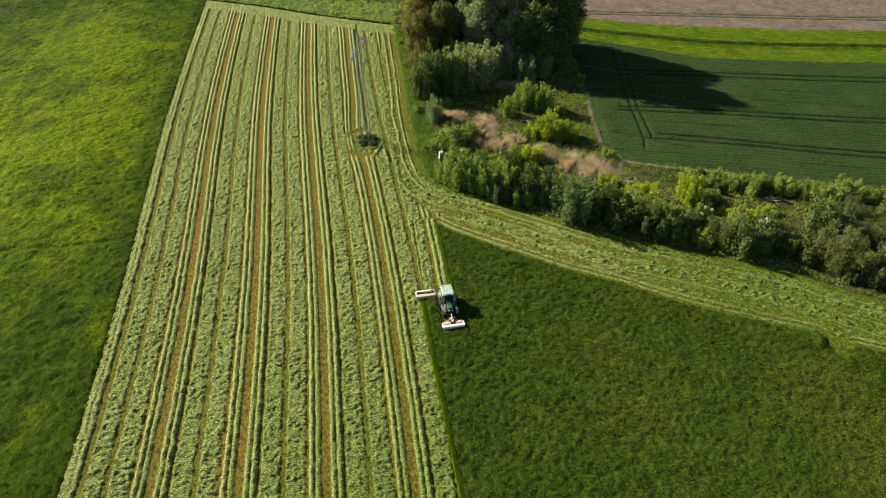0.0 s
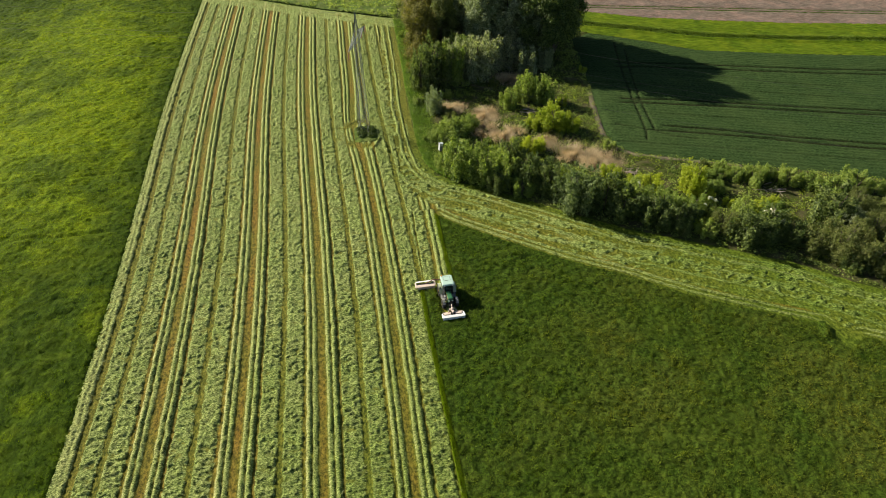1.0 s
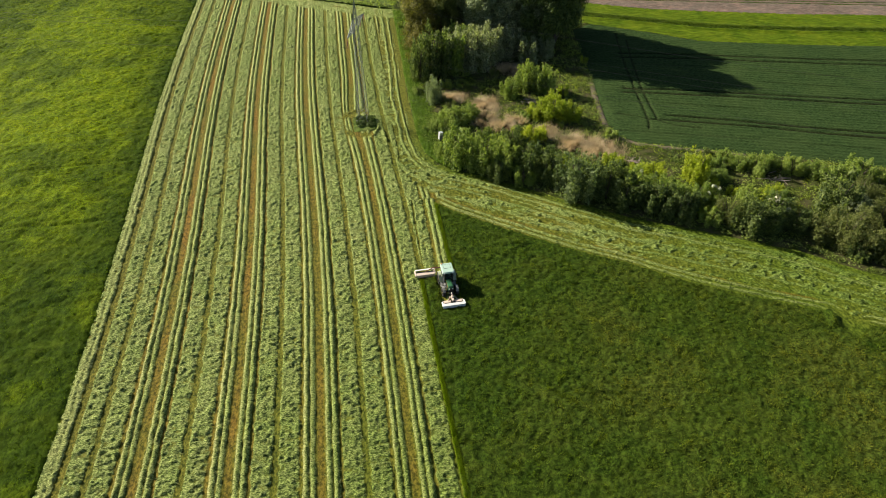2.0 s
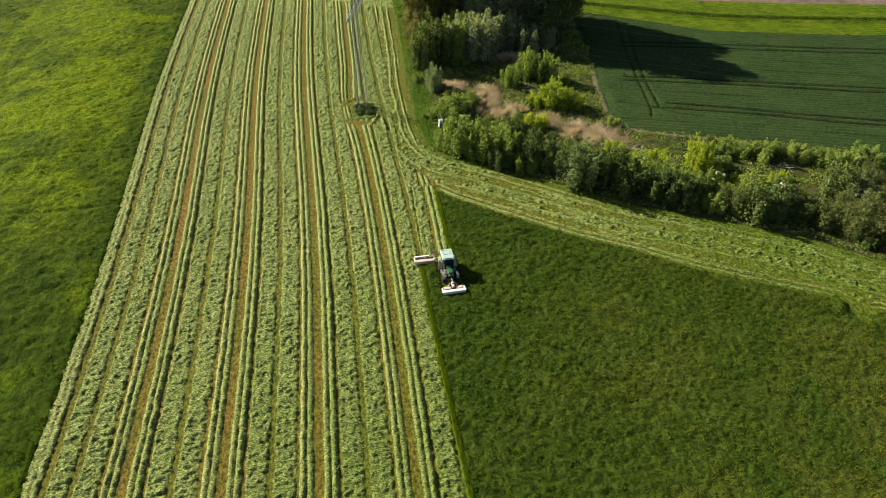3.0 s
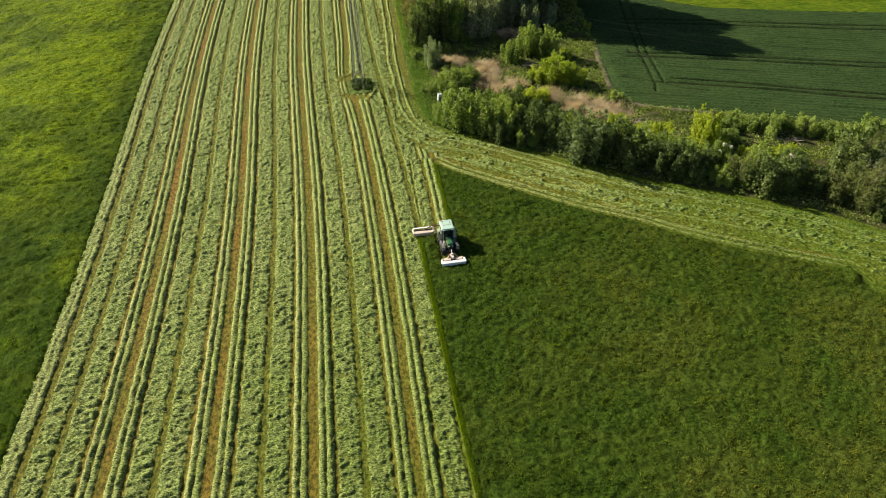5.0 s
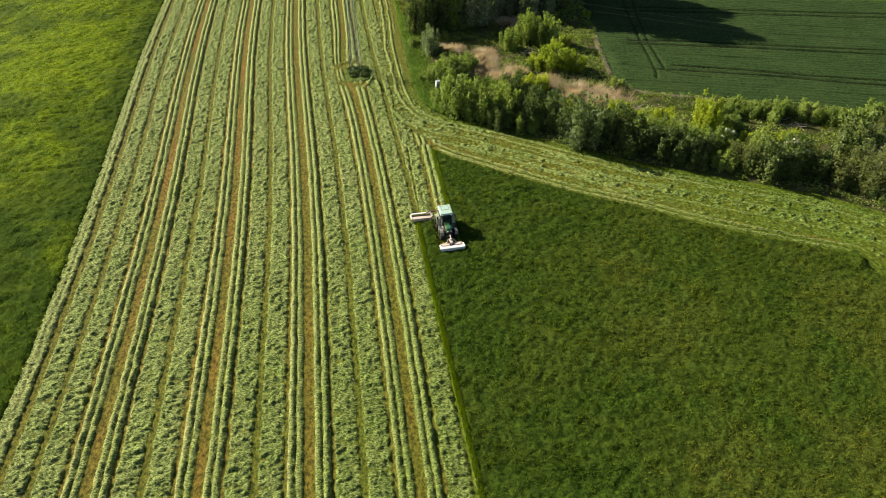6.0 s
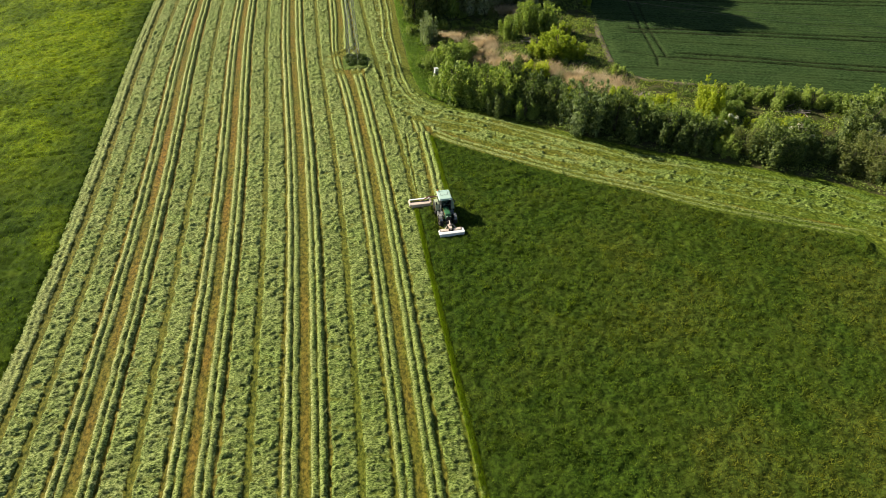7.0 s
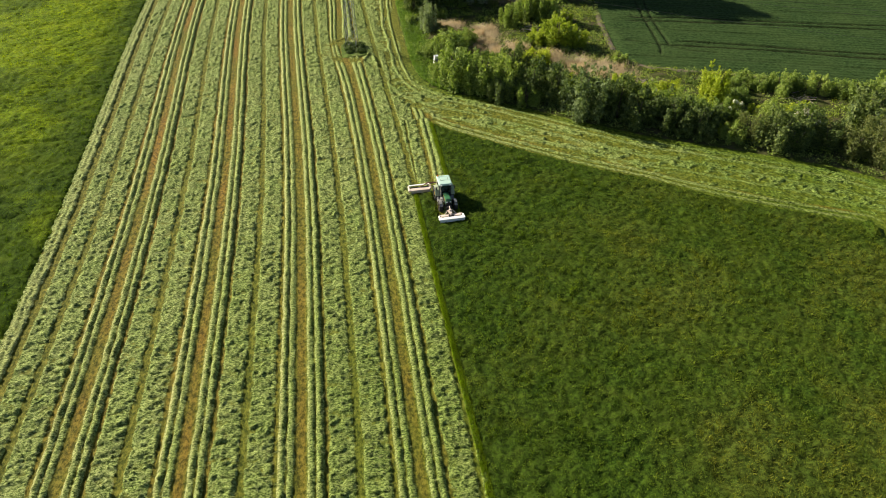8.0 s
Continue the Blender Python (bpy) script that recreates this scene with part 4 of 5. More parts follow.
tagged(undergrowth("undergrowth", 60000, 9, L_MID, 0.13, 0.6, 0.42, 110), "low nettles and weeds between the shrubs", "weeds", kind="stuff")
tagged(undergrowth("bank_weeds", 34000, 19, L_YELLOW, 0.12, 0.4, 0.46, 210, 3.0), "fresh yellow-green weeds on the bank", "weeds", kind="stuff")
tagged(undergrowth("dark_scrub", 22000, 29, L_DARK, 0.15, 0.9, 0.55, 310), "dark scrub and brambles under the hedge", "scrub", kind="stuff")


def brush_pile(x, y, wide, seed):
    """A heap of dead branches."""
    rng = np.random.default_rng(seed)
    ob = new("brush_pile")
    tagged(ob, "heap of grey dead branches between the shrubs", "brush pile", "brush piles")
    for _ in range(26):
        bm = bmesh.new()
        a, l = rng.uniform(0, math.pi), rng.uniform(1.0, 2.6)
        c = Vector((rng.normal() * wide * 0.4, rng.normal() * wide * 0.3, rng.uniform(0.15, 0.7)))
        d = Vector((math.cos(a), math.sin(a) * 0.6, rng.normal() * 0.12)) * l / 2
        rod(bm, c - d, c + d, 0.06, 0.025, 5)
        part("branch", bm, DEAD, ob)
    ob.matrix_basis = pose(x, y, 0.25)


def rim_weeds(n, seed):
    """Fresh weeds along the rim of the mown field."""
    rng = np.random.default_rng(seed)
    y = rng.uniform(112, 206, n)
    x = 12.7 + np.where(y < 124, (124 - y) * 0.45, 0) + np.abs(rng.normal(size=n)) * 2.2
    ok = verge_keep(x, y)
    c = np.stack([x[ok], y[ok], rng.uniform(0.15, 0.55, ok.sum())], 1)
    v, f = leaves(rng, c, np.full(len(c), 0.4), len(c) * 5, 0.11)
    return new("rim_weeds", mesh_from("rim_weeds", v, f, L_RIM))


tagged(rim_weeds(14000, 59), "bright green weeds along the rim of the field", "weeds", kind="stuff")


def ditch_weeds(n, seed):
    rng = np.random.default_rng(seed)
    k = rng.integers(1, len(DITCH) - 1, n)
    t = rng.random(n)
    a, b = np.array(DITCH)[k], np.array(DITCH)[k + 1 - (k == len(DITCH) - 1)]
    q = a + (b - a) * t[:, None]
    side = np.where(rng.random(n) < 0.75, 1.0, -0.8)
    c = np.stack([q[:, 0] + rng.normal(size=n) * 0.3, q[:, 1] + side * 1.3 + rng.normal(size=n) * 0.35, rng.uniform(0.2, 0.8, n)], 1)
    v, f = leaves(rng, c, np.full(n, 0.45), n * 8, 0.11)
    return new("ditch_weeds", mesh_from("ditch_weeds", v, f, L_BANK))


tagged(ditch_weeds(2600, 39), "rank green weeds along the ditch", "weeds", kind="stuff")


def far_weeds(n, seed):
    rng = np.random.default_rng(seed)
    x, y = rng.uniform(-58, 17, n), rng.uniform(207, 252, n)
    ok = inside(x, y, far_ring) & (fbm(x, y, 3, 160, 2) > 0.4)
    c = np.stack([x[ok], y[ok], rng.uniform(0.5, 1.0, ok.sum())], 1)
    v, f = leaves(rng, c, np.full(len(c), 0.6), len(c) * 7, 0.2)
    return new("far_weeds", mesh_from("far_weeds", v, f, L_MID))


tagged(far_weeds(6000, 49), "tall leafy weeds at the far end of the hay field", "weeds", kind="stuff")


DEAD = plain_material("dead_wood", (0.34, 0.27, 0.23), 0.9, 0, (0.16, 0.12, 0.09), 0.5, 0.4)
for spot in ((82.5, 102.5, 3.5, 1), (67.0, 108.0, 2.5, 2), (97.5, 100.0, 2.5, 3), (61.0, 98.5, 2.5, 4), (56.0, 113.0, 2.0, 5), (41.0, 141.5, 2.2, 6)):
    brush_pile(*spot)


# ---- the lattice mast and its lines ----
def lattice_mast(x, y):
    ob = new("power_pylon")
    ob.matrix_basis = pose(x, y, 0, 0, 0, -16)
    tagged(ob, "grey galvanised steel lattice pylon standing in the hay field", "pylon")

    def half(z):
        return 1.12 + (0.42 - 1.12) * min(z, 20) / 20 if z <= 23 else max(0.03, 0.42 * (27.6 - z) / 4.6)
    corners = [(-1, -1), (1, -1), (1, 1), (-1, 1)]
    for cx, cy in corners:
        bm = bmesh.new()
        for a, b in ((0.3, 23.0), (23.0, 27.6)):
            rod(bm, (cx * half(a), cy * half(a), a), (cx * half(b), cy * half(b), b), 0.062, 0.055, 4)
        part("leg", bm, STEEL, ob)
        bm = bmesh.new()
        box(bm, (cx * 1.13, cy * 1.13, 0.18), (0.62, 0.62, 0.6), 0.05, top=0.8)
        part("footing", bm, CONCRETE, ob, "pale concrete footing")
    levels = [0.5 + 25.7 * (k / 21) ** 0.9 for k in range(22)]
    for a, b in zip(levels, levels[1:]):
        for k in range(4):
            (px, py), (qx, qy) = corners[k], corners[(k + 1) % 4]
            for u, v in ((a, b), (b, a)):
                bm = bmesh.new()
                rod(bm, (px * half(u), py * half(u), u), (qx * half(v), qy * half(v), v), 0.026, None, 4)
                part("brace", bm, STEEL, ob)
    for side in (-1, 1):
        bm = bmesh.new()
        tip = Vector((0, side * 7.2, 22.0))
        ends = [Vector((s * 0.42, side * 0.42, z)) for s in (-1, 1) for z in (21.5, 23.2)]
        for e in ends:
            rod(bm, e, tip, 0.07, 0.05, 4)
        for t0, t1 in ((0.15, 0.3), (0.3, 0.48), (0.48, 0.66), (0.66, 0.84)):
            for i, j in ((0, 2), (1, 3), (0, 1), (2, 3)):
                rod(bm, ends[i].lerp(tip, t0), ends[j].lerp(tip, t1), 0.035, None, 4)
                rod(bm, ends[j].lerp(tip, t0), ends[i].lerp(tip, t1), 0.035, None, 4)
        part("crossarm", bm, STEEL, ob)
        for d in ((7.2, 4.0) if side > 0 else (7.2,)):
            bm = bmesh.new()
            rod(bm, (0, side * d, 21.9), (0, side * d, 20.3), 0.03, None, 6)
            for k in range(9):
                rod(bm, (0, side * d, 21.6 - 0.13 * k), (0, side * d, 21.53 - 0.13 * k), 0.13, 0.09, 8)
            part("insulator", bm, GLAZE, ob, "brown ribbed insulator string")
    return ob


mast = lattice_mast(*PYLON)


def line_wire(start, label, sag=7.0, span=260.0):
    """One conductor hanging from the mast to both sides."""
    way = Vector((0.93, -0.37, 0)).normalized()
    cu = bpy.data.curves.new("power_line", "CURVE")
    cu.dimensions, cu.bevel_depth, cu.bevel_resolution = "3D", 0.018, 0
    for side in (1, -1):
        sp = cu.splines.new("POLY")
        sp.points.add(40)
        for i, pnt in enumerate(sp.points):
            t = i / 40
            q = Vector(start) + way * side * span * t + Vector((0, 0, -4 * sag * t * (1 - t)))
            pnt.co = (*q, 1)
    me = cu
    ob = new("power_line", me)
    me.materials.append(CABLE)
    return tagged(ob, label, "power line", "wires of the pylon")


pm = mast.matrix_basis
line_wire(pm @ Vector((0, 0, 27.6)), "thin dark earth wire along the pylon tops")
for d in (7.2, 4.0, -7.2):
    line_wire(pm @ Vector((0, d, 20.25)), "thin dark overhead conductor hung from the pylon")


def thicket():
    rng = np.random.default_rng(12)
    ob = new("bramble_thicket")
    tagged(ob, "dark green bramble thicket around the pylon feet", "thicket")
    n = 46
    c = np.stack([rng.uniform(-0.3, 3.4, n), rng.uniform(135.6, 139.6, n), rng.uniform(0.25, 0.8, n)], 1)
    v, f = leaves(rng, c, rng.uniform(0.4, 0.7, n), 9000, 0.10)
    data_part("leaf_mass", mesh_from("leaf_mass", v, f, L_DARK), ob)
    for _ in range(14):
        bm = bmesh.new()
        x, y = rng.uniform(-0.2, 3.3), rng.uniform(135.8, 139.4)
        rod(bm, (x, y, -0.05), (x + rng.normal() * 0.4, y + rng.normal() * 0.4, rng.uniform(0.5, 1.1)), 0.02, 0.008, 4)
        part("cane", bm, BARK, ob)


thicket()
patch = sheet("pylon_grass", np.arange(-3.2, 5.4, 0.2), np.arange(131.5, 143.5, 0.2), lambda x, y: 0.03 + 0.35 * fbm(x, y, 0.8, 120, 3) * (np.hypot((x - 1.2) / 3.2, (y - 137.4) / 3.8) < 1),
              lambda x, y: (np.abs(x - 1.4) < 2.8) & (np.abs(y - 137.2) < 3.5), WEEDS)
tagged(patch, "small unmown patch of grass under the pylon", "grass", kind="structure")

# ---- the tractor and its two mowers ----
GREEN = plain_material("tractor_green", (0.028, 0.110, 0.048), 0.3, 0, (0.12, 0.12, 0.06), 0.3, 0.5)
ROOF = plain_material("pale_green_roof", (0.34, 0.47, 0.39), 0.35, 0, (0.4, 0.42, 0.3), 0.3, 0.6)
RUBBER = plain_material("rubber", (0.022, 0.022, 0.022), 0.85, 0, (0.11, 0.09, 0.05), 0.5, 0.3)
YELLOW = plain_material("yellow_rim", (0.45, 0.31, 0.02), 0.4, 0, (0.2, 0.16, 0.08), 0.4, 0.3)
BLACK = plain_material("black_frame", (0.018, 0.018, 0.020), 0.5, 0, (0.10, 0.09, 0.06), 0.4, 0.3)
WHITE = plain_material("white_cover", (0.70, 0.70, 0.68), 0.55, 0, (0.42, 0.38, 0.28), 0.4, 0.5)
CREAM = plain_material("cream_cover", (0.56, 0.45, 0.37), 0.6, 0, (0.40, 0.30, 0.22), 0.4, 0.5)
GREY = plain_material("grey_plastic", (0.20, 0.20, 0.19), 0.6, 0, (0.2, 0.18, 0.12), 0.4, 0.3)
WING = plain_material("dusty_wing", (0.30, 0.34, 0.22), 0.5, 0, (0.34, 0.32, 0.20), 0.5, 0.4)
RUSTED = plain_material("red_brown_arm", (0.16, 0.055, 0.035), 0.6, 0, (0.12, 0.09, 0.06), 0.4, 0.3)
LAMP = plain_material("lamp_lens", (0.75, 0.75, 0.72), 0.15, 0, (0.4, 0.4, 0.36), 0.2, 0.2)
ORANGE = plain_material("orange_beacon", (0.75, 0.22, 0.02), 0.3, 0, (0.4, 0.2, 0.1), 0.2, 0.2)


def glass_material():
    m, nt, b = material("cab_glass", 0.05, 0, 0.5)
    b.inputs["Base Color"].default_value = (0.10, 0.14, 0.13, 1)
    b.inputs["Transmission Weight"].default_value = 0.75
    b.inputs["IOR"].default_value = 1.45
    nt.links.new(ramp(nt, noise_of(nt, 0.5, 4), [(0.4, (0.03,) * 3), (0.8, (0.12,) * 3)]), b.inputs["Roughness"])
    return m


GLASS = glass_material()


def wheel(parent, x, y, r, w):
    rim_r = r * 0.56
    ob = part_empty("wheel", parent)
    bm = bmesh.new()
    n = 30
    prof = [(rim_r, -w / 2), (r * 0.86, -w / 2), (r * 0.97, -w * 0.36), (r, -w * 0.15), (r, w * 0.15), (r * 0.97, w * 0.36), (r * 0.86, w / 2), (rim_r, w / 2)]
    rings = [[bm.verts.new((px, q * math.cos(2 * math.pi * i / n), q * math.sin(2 * math.pi * i / n))) for q, px in prof] for i in range(n)]
    for i in range(n):
        for j in range(len(prof) - 1):
            bm.faces.new((rings[i][j], rings[i][j + 1], rings[(i + 1) % n][j + 1], rings[(i + 1) % n][j]))
    for i in range(20):
        for s in (-1, 1):
            a = 2 * math.pi * (i + 0.25 * s) / 20
            box(bm, (s * w * 0.24, r * 0.995 * math.cos(a), r * 0.995 * math.sin(a)), (w * 0.5, 0.06, 0.09), 0, (math.degrees(a), 0, s * 28))
    tyre = part("tyre", bm, RUBBER, ob)
    bm = bmesh.new()
    for s in (-1, 1):
        rod(bm, (s * w * 0.30, 0, 0), (s * w * 0.22, 0, 0), rim_r, rim_r * 0.8, 24)
    rod(bm, (-w * 0.36, 0, 0), (w * 0.36, 0, 0), rim_r * 0.28, None, 12)
    rim = part("rim", bm, YELLOW, ob, "yellow wheel rim")
    ob.location = (x, y, r)


def part_empty(name, parent):
    ob = new(name)
    ob.parent = parent
    return ob


def tractor():
    ob = new("tractor")
    tagged(ob, "green farm tractor with pale roof mowing the standing grass", "tractor")
    # chassis and bonnet
    bm = bmesh.new()
    box(bm, (0, -1.35, 0.92), (0.62, 3.5, 0.5), 0.05)
    box(bm, (0, -2.75, 0.72), (1.5, 0.22, 0.2), 0.04)
    box(bm, (0, 0.0, 0.95), (1.5, 0.35, 0.4), 0.06)
    part("chassis", bm, BLACK, ob)
    bm = bmesh.new()
    box(bm, (0, -2.25, 1.52), (0.86, 2.15, 0.78), 0.16, (-3.5, 0, 0), 0.84)
    part("bonnet", bm, GREEN, ob, shade=False)
    for s in (-1, 1):
        bm = bmesh.new()
        box(bm, (s * 0.425, -2.25, 1.42), (0.02, 1.5, 0.34), 0.008)
        part("side_grille", bm, BLACK, ob)
        bm = bmesh.new()
        box(bm, (s * 0.405, -2.2, 1.66), (0.016, 1.7, 0.06), 0.005)
        part("stripe", bm, YELLOW, ob, "yellow bonnet stripe")
        bm = bmesh.new()
        box(bm, (s * 0.24, -3.335, 1.62), (0.22, 0.05, 0.13), 0.02)
        part("headlight", bm, LAMP, ob)
    bm = bmesh.new()
    box(bm, (0, -3.33, 1.36), (0.62, 0.05, 0.5), 0.03)
    for k in range(6):
        box(bm, (0, -3.362, 1.18 + 0.07 * k), (0.56, 0.02, 0.02))
    part("front_grille", bm, BLACK, ob)
    bm = bmesh.new()
    box(bm, (0, -3.5, 0.85), (0.7, 0.42, 0.42), 0.06)
    part("front_linkage", bm, BLACK, ob)
    # tanks and steps beside the engine
    for s in (-1, 1):
        bm = bmesh.new()
        box(bm, (s * 0.62, -1.25, 0.75), (0.42, 1.0, 0.55), 0.08)
        part("fuel_tank", bm, BLACK, ob)
        for k in range(3):
            bm = bmesh.new()
            box(bm, (s * 0.98, -1.2, 0.45 + 0.28 * k), (0.3, 0.4, 0.035), 0.01)
            part("step", bm, GREY, ob)
        bm = bmesh.new()
        rod(bm, (s * 0.72, -1.7, 1.25), (s * 0.5, -2.5, 1.15), 0.05, None, 8)
        box(bm, (s * 0.62, -1.8, 1.15), (0.28, 0.5, 0.34), 0.05)
        part("side_box", bm, GREY, ob)
    bm = bmesh.new()
    rod(bm, (-0.66, -1.42, 1.3), (-0.66, -1.42, 2.2), 0.09, None, 12)
    rod(bm, (-0.66, -1.42, 2.2), (-0.66, -1.40, 2.95), 0.05, None, 12)
    part("exhaust", bm, GREY, ob)
    bm = bmesh.new()
    rod(bm, (0.66, -1.42, 1.3), (0.66, -1.42, 2.35), 0.06, None, 10)
    rod(bm, (0.66, -1.42, 2.35), (0.66, -1.42, 2.55), 0.11, None, 12)
    part("air_intake", bm, BLACK, ob)
    # cab
    bm = bmesh.new()
    box(bm, (0, -0.25, 1.32), (1.5, 1.75, 0.42), 0.06)
    part("cab_floor", bm, BLACK, ob)
    for x, y, lean in ((-0.74, -1.1, 0.03), (0.74, -1.1, 0.03), (-0.80, -0.15, 0), (0.80, -0.15, 0), (-0.74, 0.68, -0.05), (0.74, 0.68, -0.05)):
        bm = bmesh.new()
        rod(bm, (x, y, 1.45), (x * 0.97, y - lean * 3, 3.0), 0.045, None, 6)
        part("pillar", bm, BLACK, ob)
    for name, c, s in (("windscreen", (0, -1.13, 2.25), (1.36, 0.02, 1.4)), ("rear_window", (0, 0.70, 2.3), (1.36, 0.02, 1.25))):
        bm = bmesh.new()
        box(bm, c, s)
        part(name, bm, GLASS, ob)
    for s in (-1, 1):
        for y, l in ((-0.63, 0.82), (0.27, 0.72)):
            bm = bmesh.new()
            box(bm, (s * 0.775, y, 2.22), (0.02, l, 1.38))
            part("side_window", bm, GLASS, ob)
    bm = bmesh.new()
    box(bm, (0, 0.1, 1.78), (0.5, 0.5, 0.14), 0.05)
    box(bm, (0, 0.36, 2.1), (0.48, 0.12, 0.65), 0.05)
    part("seat", bm, BLACK, ob)
    bm = bmesh.new()
    rod(bm, (0, -0.75, 1.5), (0, -0.5, 2.05), 0.035, None, 8)
    for k in range(14):
        a, b = 2 * math.pi * k / 14, 2 * math.pi * (k + 1) / 14
        rod(bm, (0.2 * math.cos(a), -0.5 + 0.14 * math.sin(a), 2.05 + 0.12 * math.sin(a)), (0.2 * math.cos(b), -0.5 + 0.14 * math.sin(b), 2.05 + 0.12 * math.sin(b)), 0.018, None, 5)
    part("steering_wheel", bm, BLACK, ob)
    bm = bmesh.new()
    box(bm, (0, -0.35, 3.07), (1.86, 2.3, 0.24), 0.10, (0, 0, 0), 0.9)
    roof = part("roof", bm, ROOF, ob, "pale mint green cab roof")
    bm = bmesh.new()
    box(bm, (0, -0.05, 3.197), (0.95, 0.85, 0.035), 0.015)
    part("roof_hatch", bm, ROOF, roof)
    bm = bmesh.new()
    for a, b in (((-0.5, 0.40), (0.5, 0.40)), ((-0.5, -0.5), (-0.5, 0.40)), ((0.5, -0.5), (0.5, 0.40)), ((-0.5, -0.5), (0.1, -0.5))):
        rod(bm, (*a, 3.195), (*b, 3.195), 0.022, None, 5)
    part("roof_seam", bm, BLACK, roof)
    bm = bmesh.new()
    rod(bm, (-0.7, 0.55, 3.15), (-0.7, 0.55, 3.4), 0.07, 0.06, 10)
    part("beacon", bm, ORANGE, ob, "orange warning beacon")
    for s in (-1, 1):
        for y in (-1.47, 0.78):
            bm = bmesh.new()
            box(bm, (s * 0.6, y, 3.02), (0.24, 0.08, 0.12), 0.02)
            part("work_light", bm, LAMP, ob)
        bm = bmesh.new()
        rod(bm, (s * 0.75, -1.12, 2.75), (s * 1.22, -1.25, 2.7), 0.02, None, 6)
        box(bm, (s * 1.24, -1.25, 2.48), (0.2, 0.07, 0.40), 0.03)
        part("mirror", bm, BLACK, ob)
        # rear wing: an arch over the wheel
        bm = bmesh.new()
        for k in range(7):
            a = radians(25 + 22 * k)
            box(bm, (s * 1.0, 1.04 * math.cos(a), 0.95 + 1.04 * math.sin(a)), (0.58, 0.44, 0.05), 0.015, (math.degrees(a) - 90, 0, 0))
        part("rear_wing", bm, WING, ob, "pale dusty rear wing")
        bm = bmesh.new()
        for k in range(5):
            a = radians(40 + 25 * k)
            box(bm, (s * 0.98, -2.75 + 0.80 * math.cos(a), 0.70 + 0.80 * math.sin(a)), (0.40, 0.30, 0.04), 0.012, (math.degrees(a) - 90, 0, 0))
        part("front_wing", bm, GREY, ob)
        wheel(ob, s * 1.0, 0.0, 0.95, 0.62)
        wheel(ob, s * 0.98, -2.75, 0.70, 0.5)
    # rear linkage
    bm = bmesh.new()
    for s in (-1, 1):
        rod(bm, (s * 0.4, 0.3, 0.75), (s * 0.45, 2.1, 0.62), 0.05, None, 6)
    rod(bm, (0, 0.4, 1.3), (0, 2.1, 1.2), 0.045, None, 6)
    part("rear_linkage", bm, BLACK, ob)
    return ob


def front_mower():
    ob = new("front_mower")
    tagged(ob, "white front disc mower carried before the tractor", "mower")
    bm = bmesh.new()
    box(bm, (0, -5.60, 0.70), (2.9, 0.46, 0.12), 0.05, (9, 0, 0))
    for s in (-1, 1):
        rod(bm, (s * 1.45, -5.55, 0.63), (s * 1.45, -5.55, 0.745), 0.31, 0.28, 20)
    part("front_cover", bm, WHITE, ob)
    bm = bmesh.new()
    box(bm, (0, -5.79, 0.46), (3.30, 0.05, 0.40), 0.02, (-8, 0, 0))
    part("front_curtain", bm, WHITE, ob)
    bm = bmesh.new()
    box(bm, (0, -5.10, 0.44), (3.1, 0.95, 0.10), 0.03)
    part("deck", bm, BLACK, ob)
    for s in (-1, 1):
        bm = bmesh.new()
        box(bm, (s * 1.58, -5.22, 0.62), (0.24, 0.80, 0.20), 0.08)
        part("side_cover", bm, WHITE, ob)
        bm = bmesh.new()
        box(bm, (s * 0.86, -4.72, 0.64), (1.25, 0.16, 0.12), 0.04)
        part("rear_beam", bm, CREAM, ob)
        bm = bmesh.new()
        box(bm, (s * 0.82, -5.02, 0.66), (0.98, 0.34, 0.22), 0.08)
        part("belt_case", bm, CREAM, ob)
        for k in range(3):
            bm = bmesh.new()
            rod(bm, (s * (0.35 + 0.45 * k), -4.75, 0.66), (s * (0.42 + 0.45 * k), -5.55, 0.66), 0.04, None, 8)
            part("cross_bar", bm, CREAM, ob)
        bm = bmesh.new()
        rod(bm, (s * 0.3, -4.2, 1.0), (s * 0.75, -4.75, 0.7), 0.05, None, 8)
        part("support_arm", bm, CREAM, ob)
    bm = bmesh.new()
    box(bm, (0, -5.0, 0.24), (3.1, 0.55, 0.12), 0.04)
    part("cutter_bar", bm, BLACK, ob)
    bm = bmesh.new()
    box(bm, (0, -4.35, 0.95), (0.5, 0.5, 0.5), 0.06, top=0.6)
    box(bm, (0, -4.75, 0.85), (0.3, 0.55, 0.35), 0.05)
    rod(bm, (0, -4.3, 1.2), (0, -3.7, 1.3), 0.05, None, 8)
    part("headstock", bm, CREAM, ob, "cream painted headstock")
    bm = bmesh.new()
    rod(bm, (0, -3.6, 0.9), (0, -4.5, 0.85), 0.06, None, 8)
    part("drive_shaft", bm, BLACK, ob)
    return ob


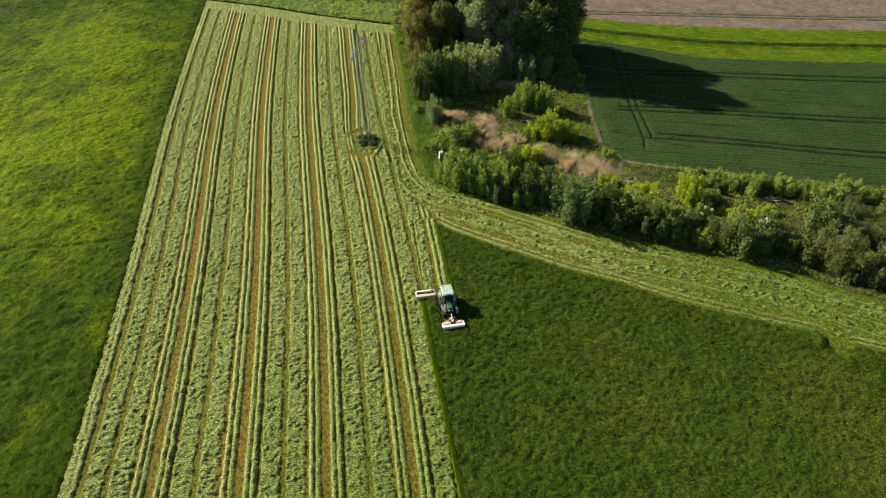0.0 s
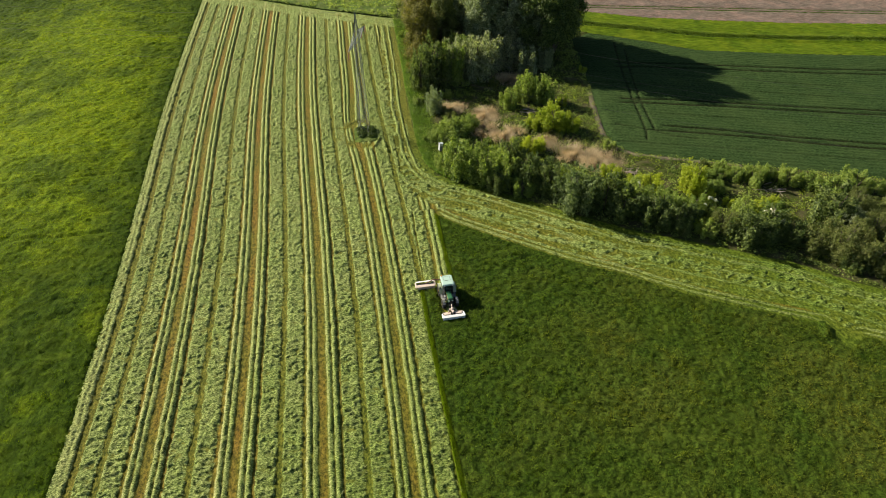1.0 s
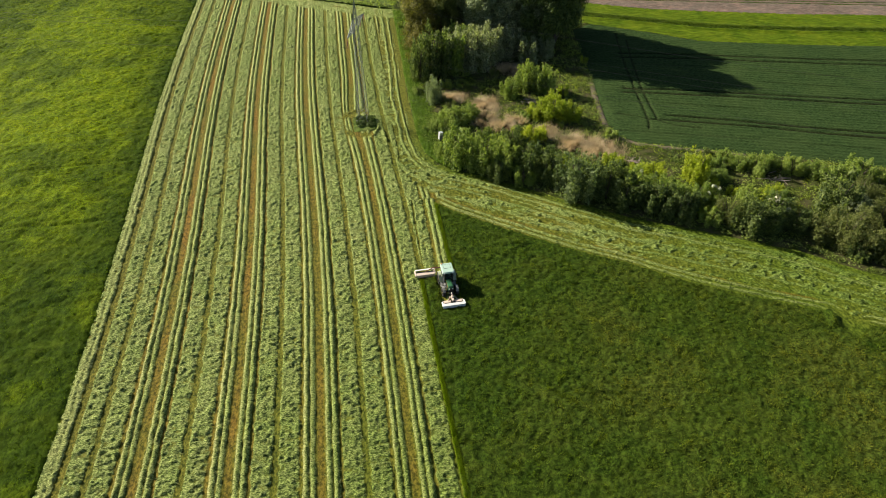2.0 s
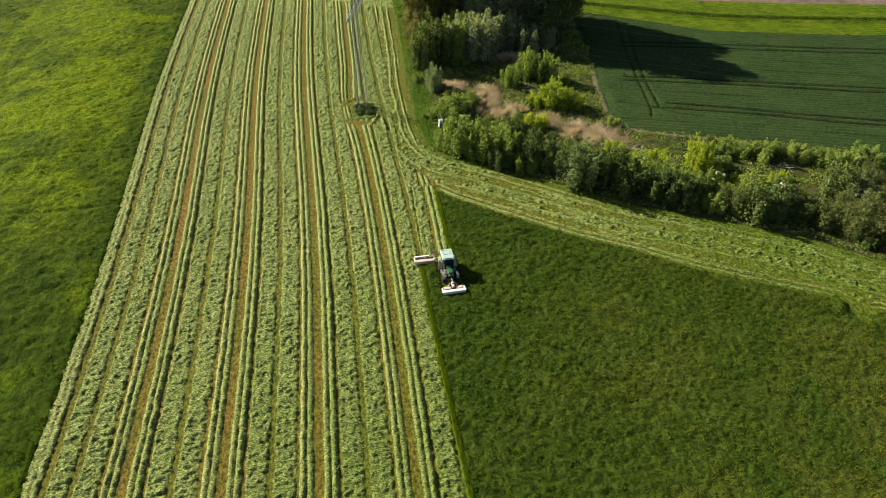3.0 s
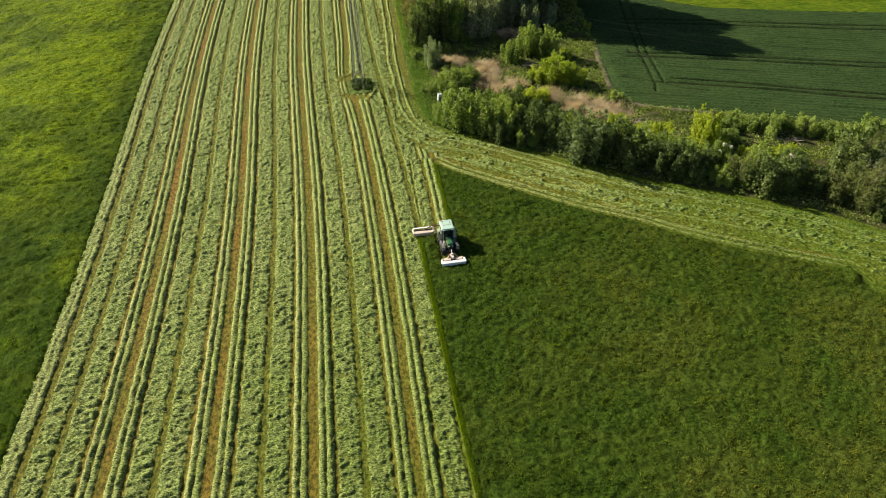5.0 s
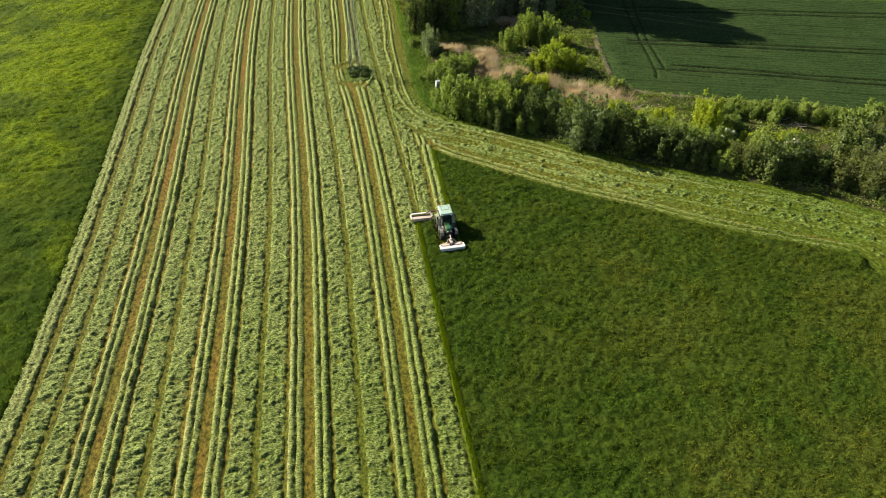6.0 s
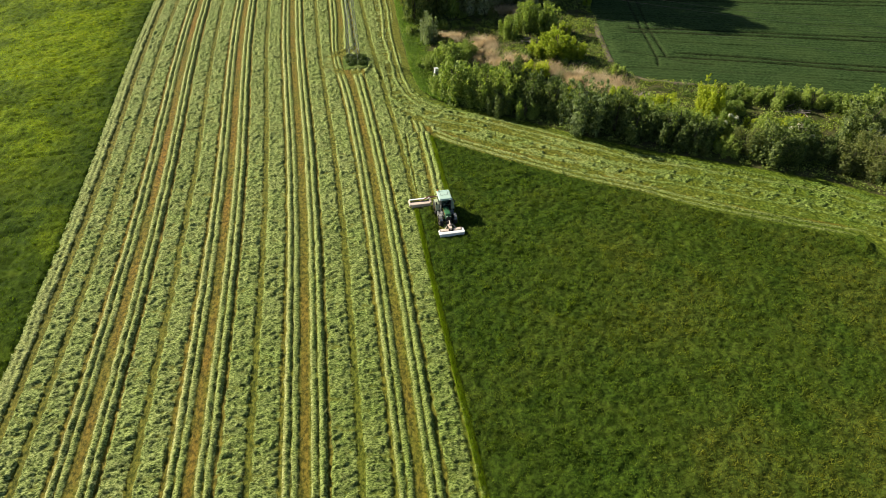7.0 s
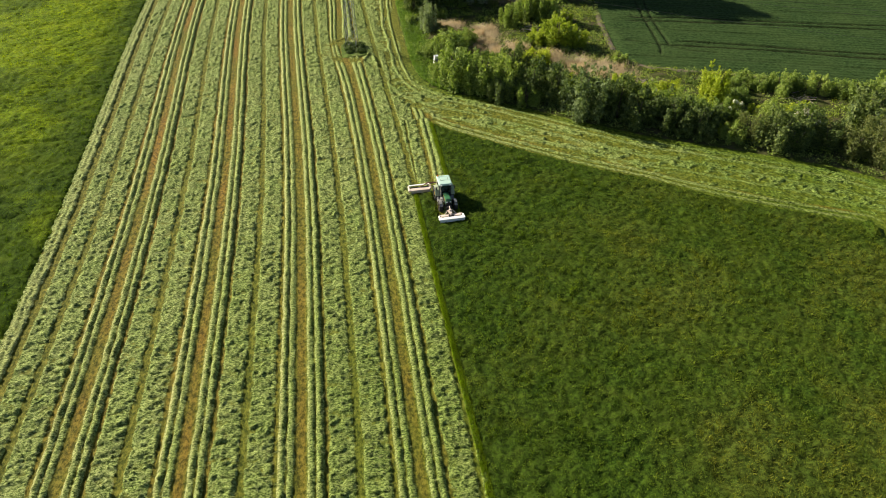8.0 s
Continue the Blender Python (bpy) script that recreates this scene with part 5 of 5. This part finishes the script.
def side_mower():
    ob = new("side_mower")
    tagged(ob, "cream and white side disc mower folded out behind the tractor", "mower")
    bm = bmesh.new()
    box(bm, (-3.0, 0.72, 0.60), (2.9, 0.52, 0.09), 0.04, (6, 0, 0))
    part("front_cover", bm, CREAM, ob)
    bm = bmesh.new()
    box(bm, (-2.95, 1.56, 0.74), (2.85, 0.28, 0.09), 0.04, (-6, 0, 0))
    part("rear_cover", bm, WHITE, ob, "pale rear cover")
    bm = bmesh.new()
    box(bm, (-2.95, 1.18, 0.50), (2.75, 0.36, 0.14), 0.03)
    part("deck", bm, BLACK, ob)
    bm = bmesh.new()
    box(bm, (-4.42, 1.05, 0.52), (0.22, 1.2, 0.34), 0.08)
    part("end_cap", bm, CREAM, ob)
    bm = bmesh.new()
    box(bm, (-2.9, 0.45, 0.38), (2.6, 0.04, 0.40), 0.015)
    part("curtain", bm, CREAM, ob)
    bm = bmesh.new()
    box(bm, (-2.9, 1.0, 0.22), (2.6, 0.5, 0.12), 0.04)
    part("cutter_bar", bm, BLACK, ob)
    bm = bmesh.new()
    rod(bm, (-0.35, 1.35, 0.95), (-1.7, 1.40, 1.05), 0.09, None, 8)
    rod(bm, (-1.7, 1.40, 1.05), (-2.9, 1.05, 0.72), 0.08, 0.06, 8)
    part("boom", bm, RUSTED, ob, "red-brown swing arm")
    bm = bmesh.new()
    rod(bm, (-0.4, 1.2, 1.2), (-1.9, 1.05, 0.95), 0.04, None, 8)
    part("lift_cylinder", bm, BLACK, ob)
    bm = bmesh.new()
    box(bm, (-0.1, 1.3, 0.85), (0.9, 0.26, 0.7), 0.06)
    part("headstock", bm, CREAM, ob)
    bm = bmesh.new()
    box(bm, (-1.5, 1.05, 0.62), (0.25, 1.0, 0.3), 0.06)
    part("inner_shoe", bm, CREAM, ob)
    return ob


AT = pose(12.15, 82.0, 0.02, 0, 0, 3) @ Matrix.Scale(1.1, 4)
for made in (tractor(), front_mower(), side_mower()):
    made.matrix_basis = AT
made.matrix_basis = AT @ pose(0, 0.9, 0.12)


def white_box():
    ob = new("utility_box")
    tagged(ob, "weathered white sheet-metal box standing among the shrubs", "utility box")
    bm = bmesh.new()
    box(bm, (0, 0, 0.95), (0.8, 0.55, 1.9), 0.04)
    part("body", bm, WHITE, ob)
    bm = bmesh.new()
    box(bm, (0, -0.03, 1.95), (0.92, 0.68, 0.10), 0.03, (6, 0, 0))
    part("lid", bm, WHITE, ob)
    bm = bmesh.new()
    box(bm, (0.03, -0.285, 0.75), (0.6, 0.02, 1.2), 0.005)
    part("door", bm, GREY, ob, "grey door plate")
    ob.matrix_basis = pose(17.3, 127.6, 0.1, 0, 5, 24)


white_box()
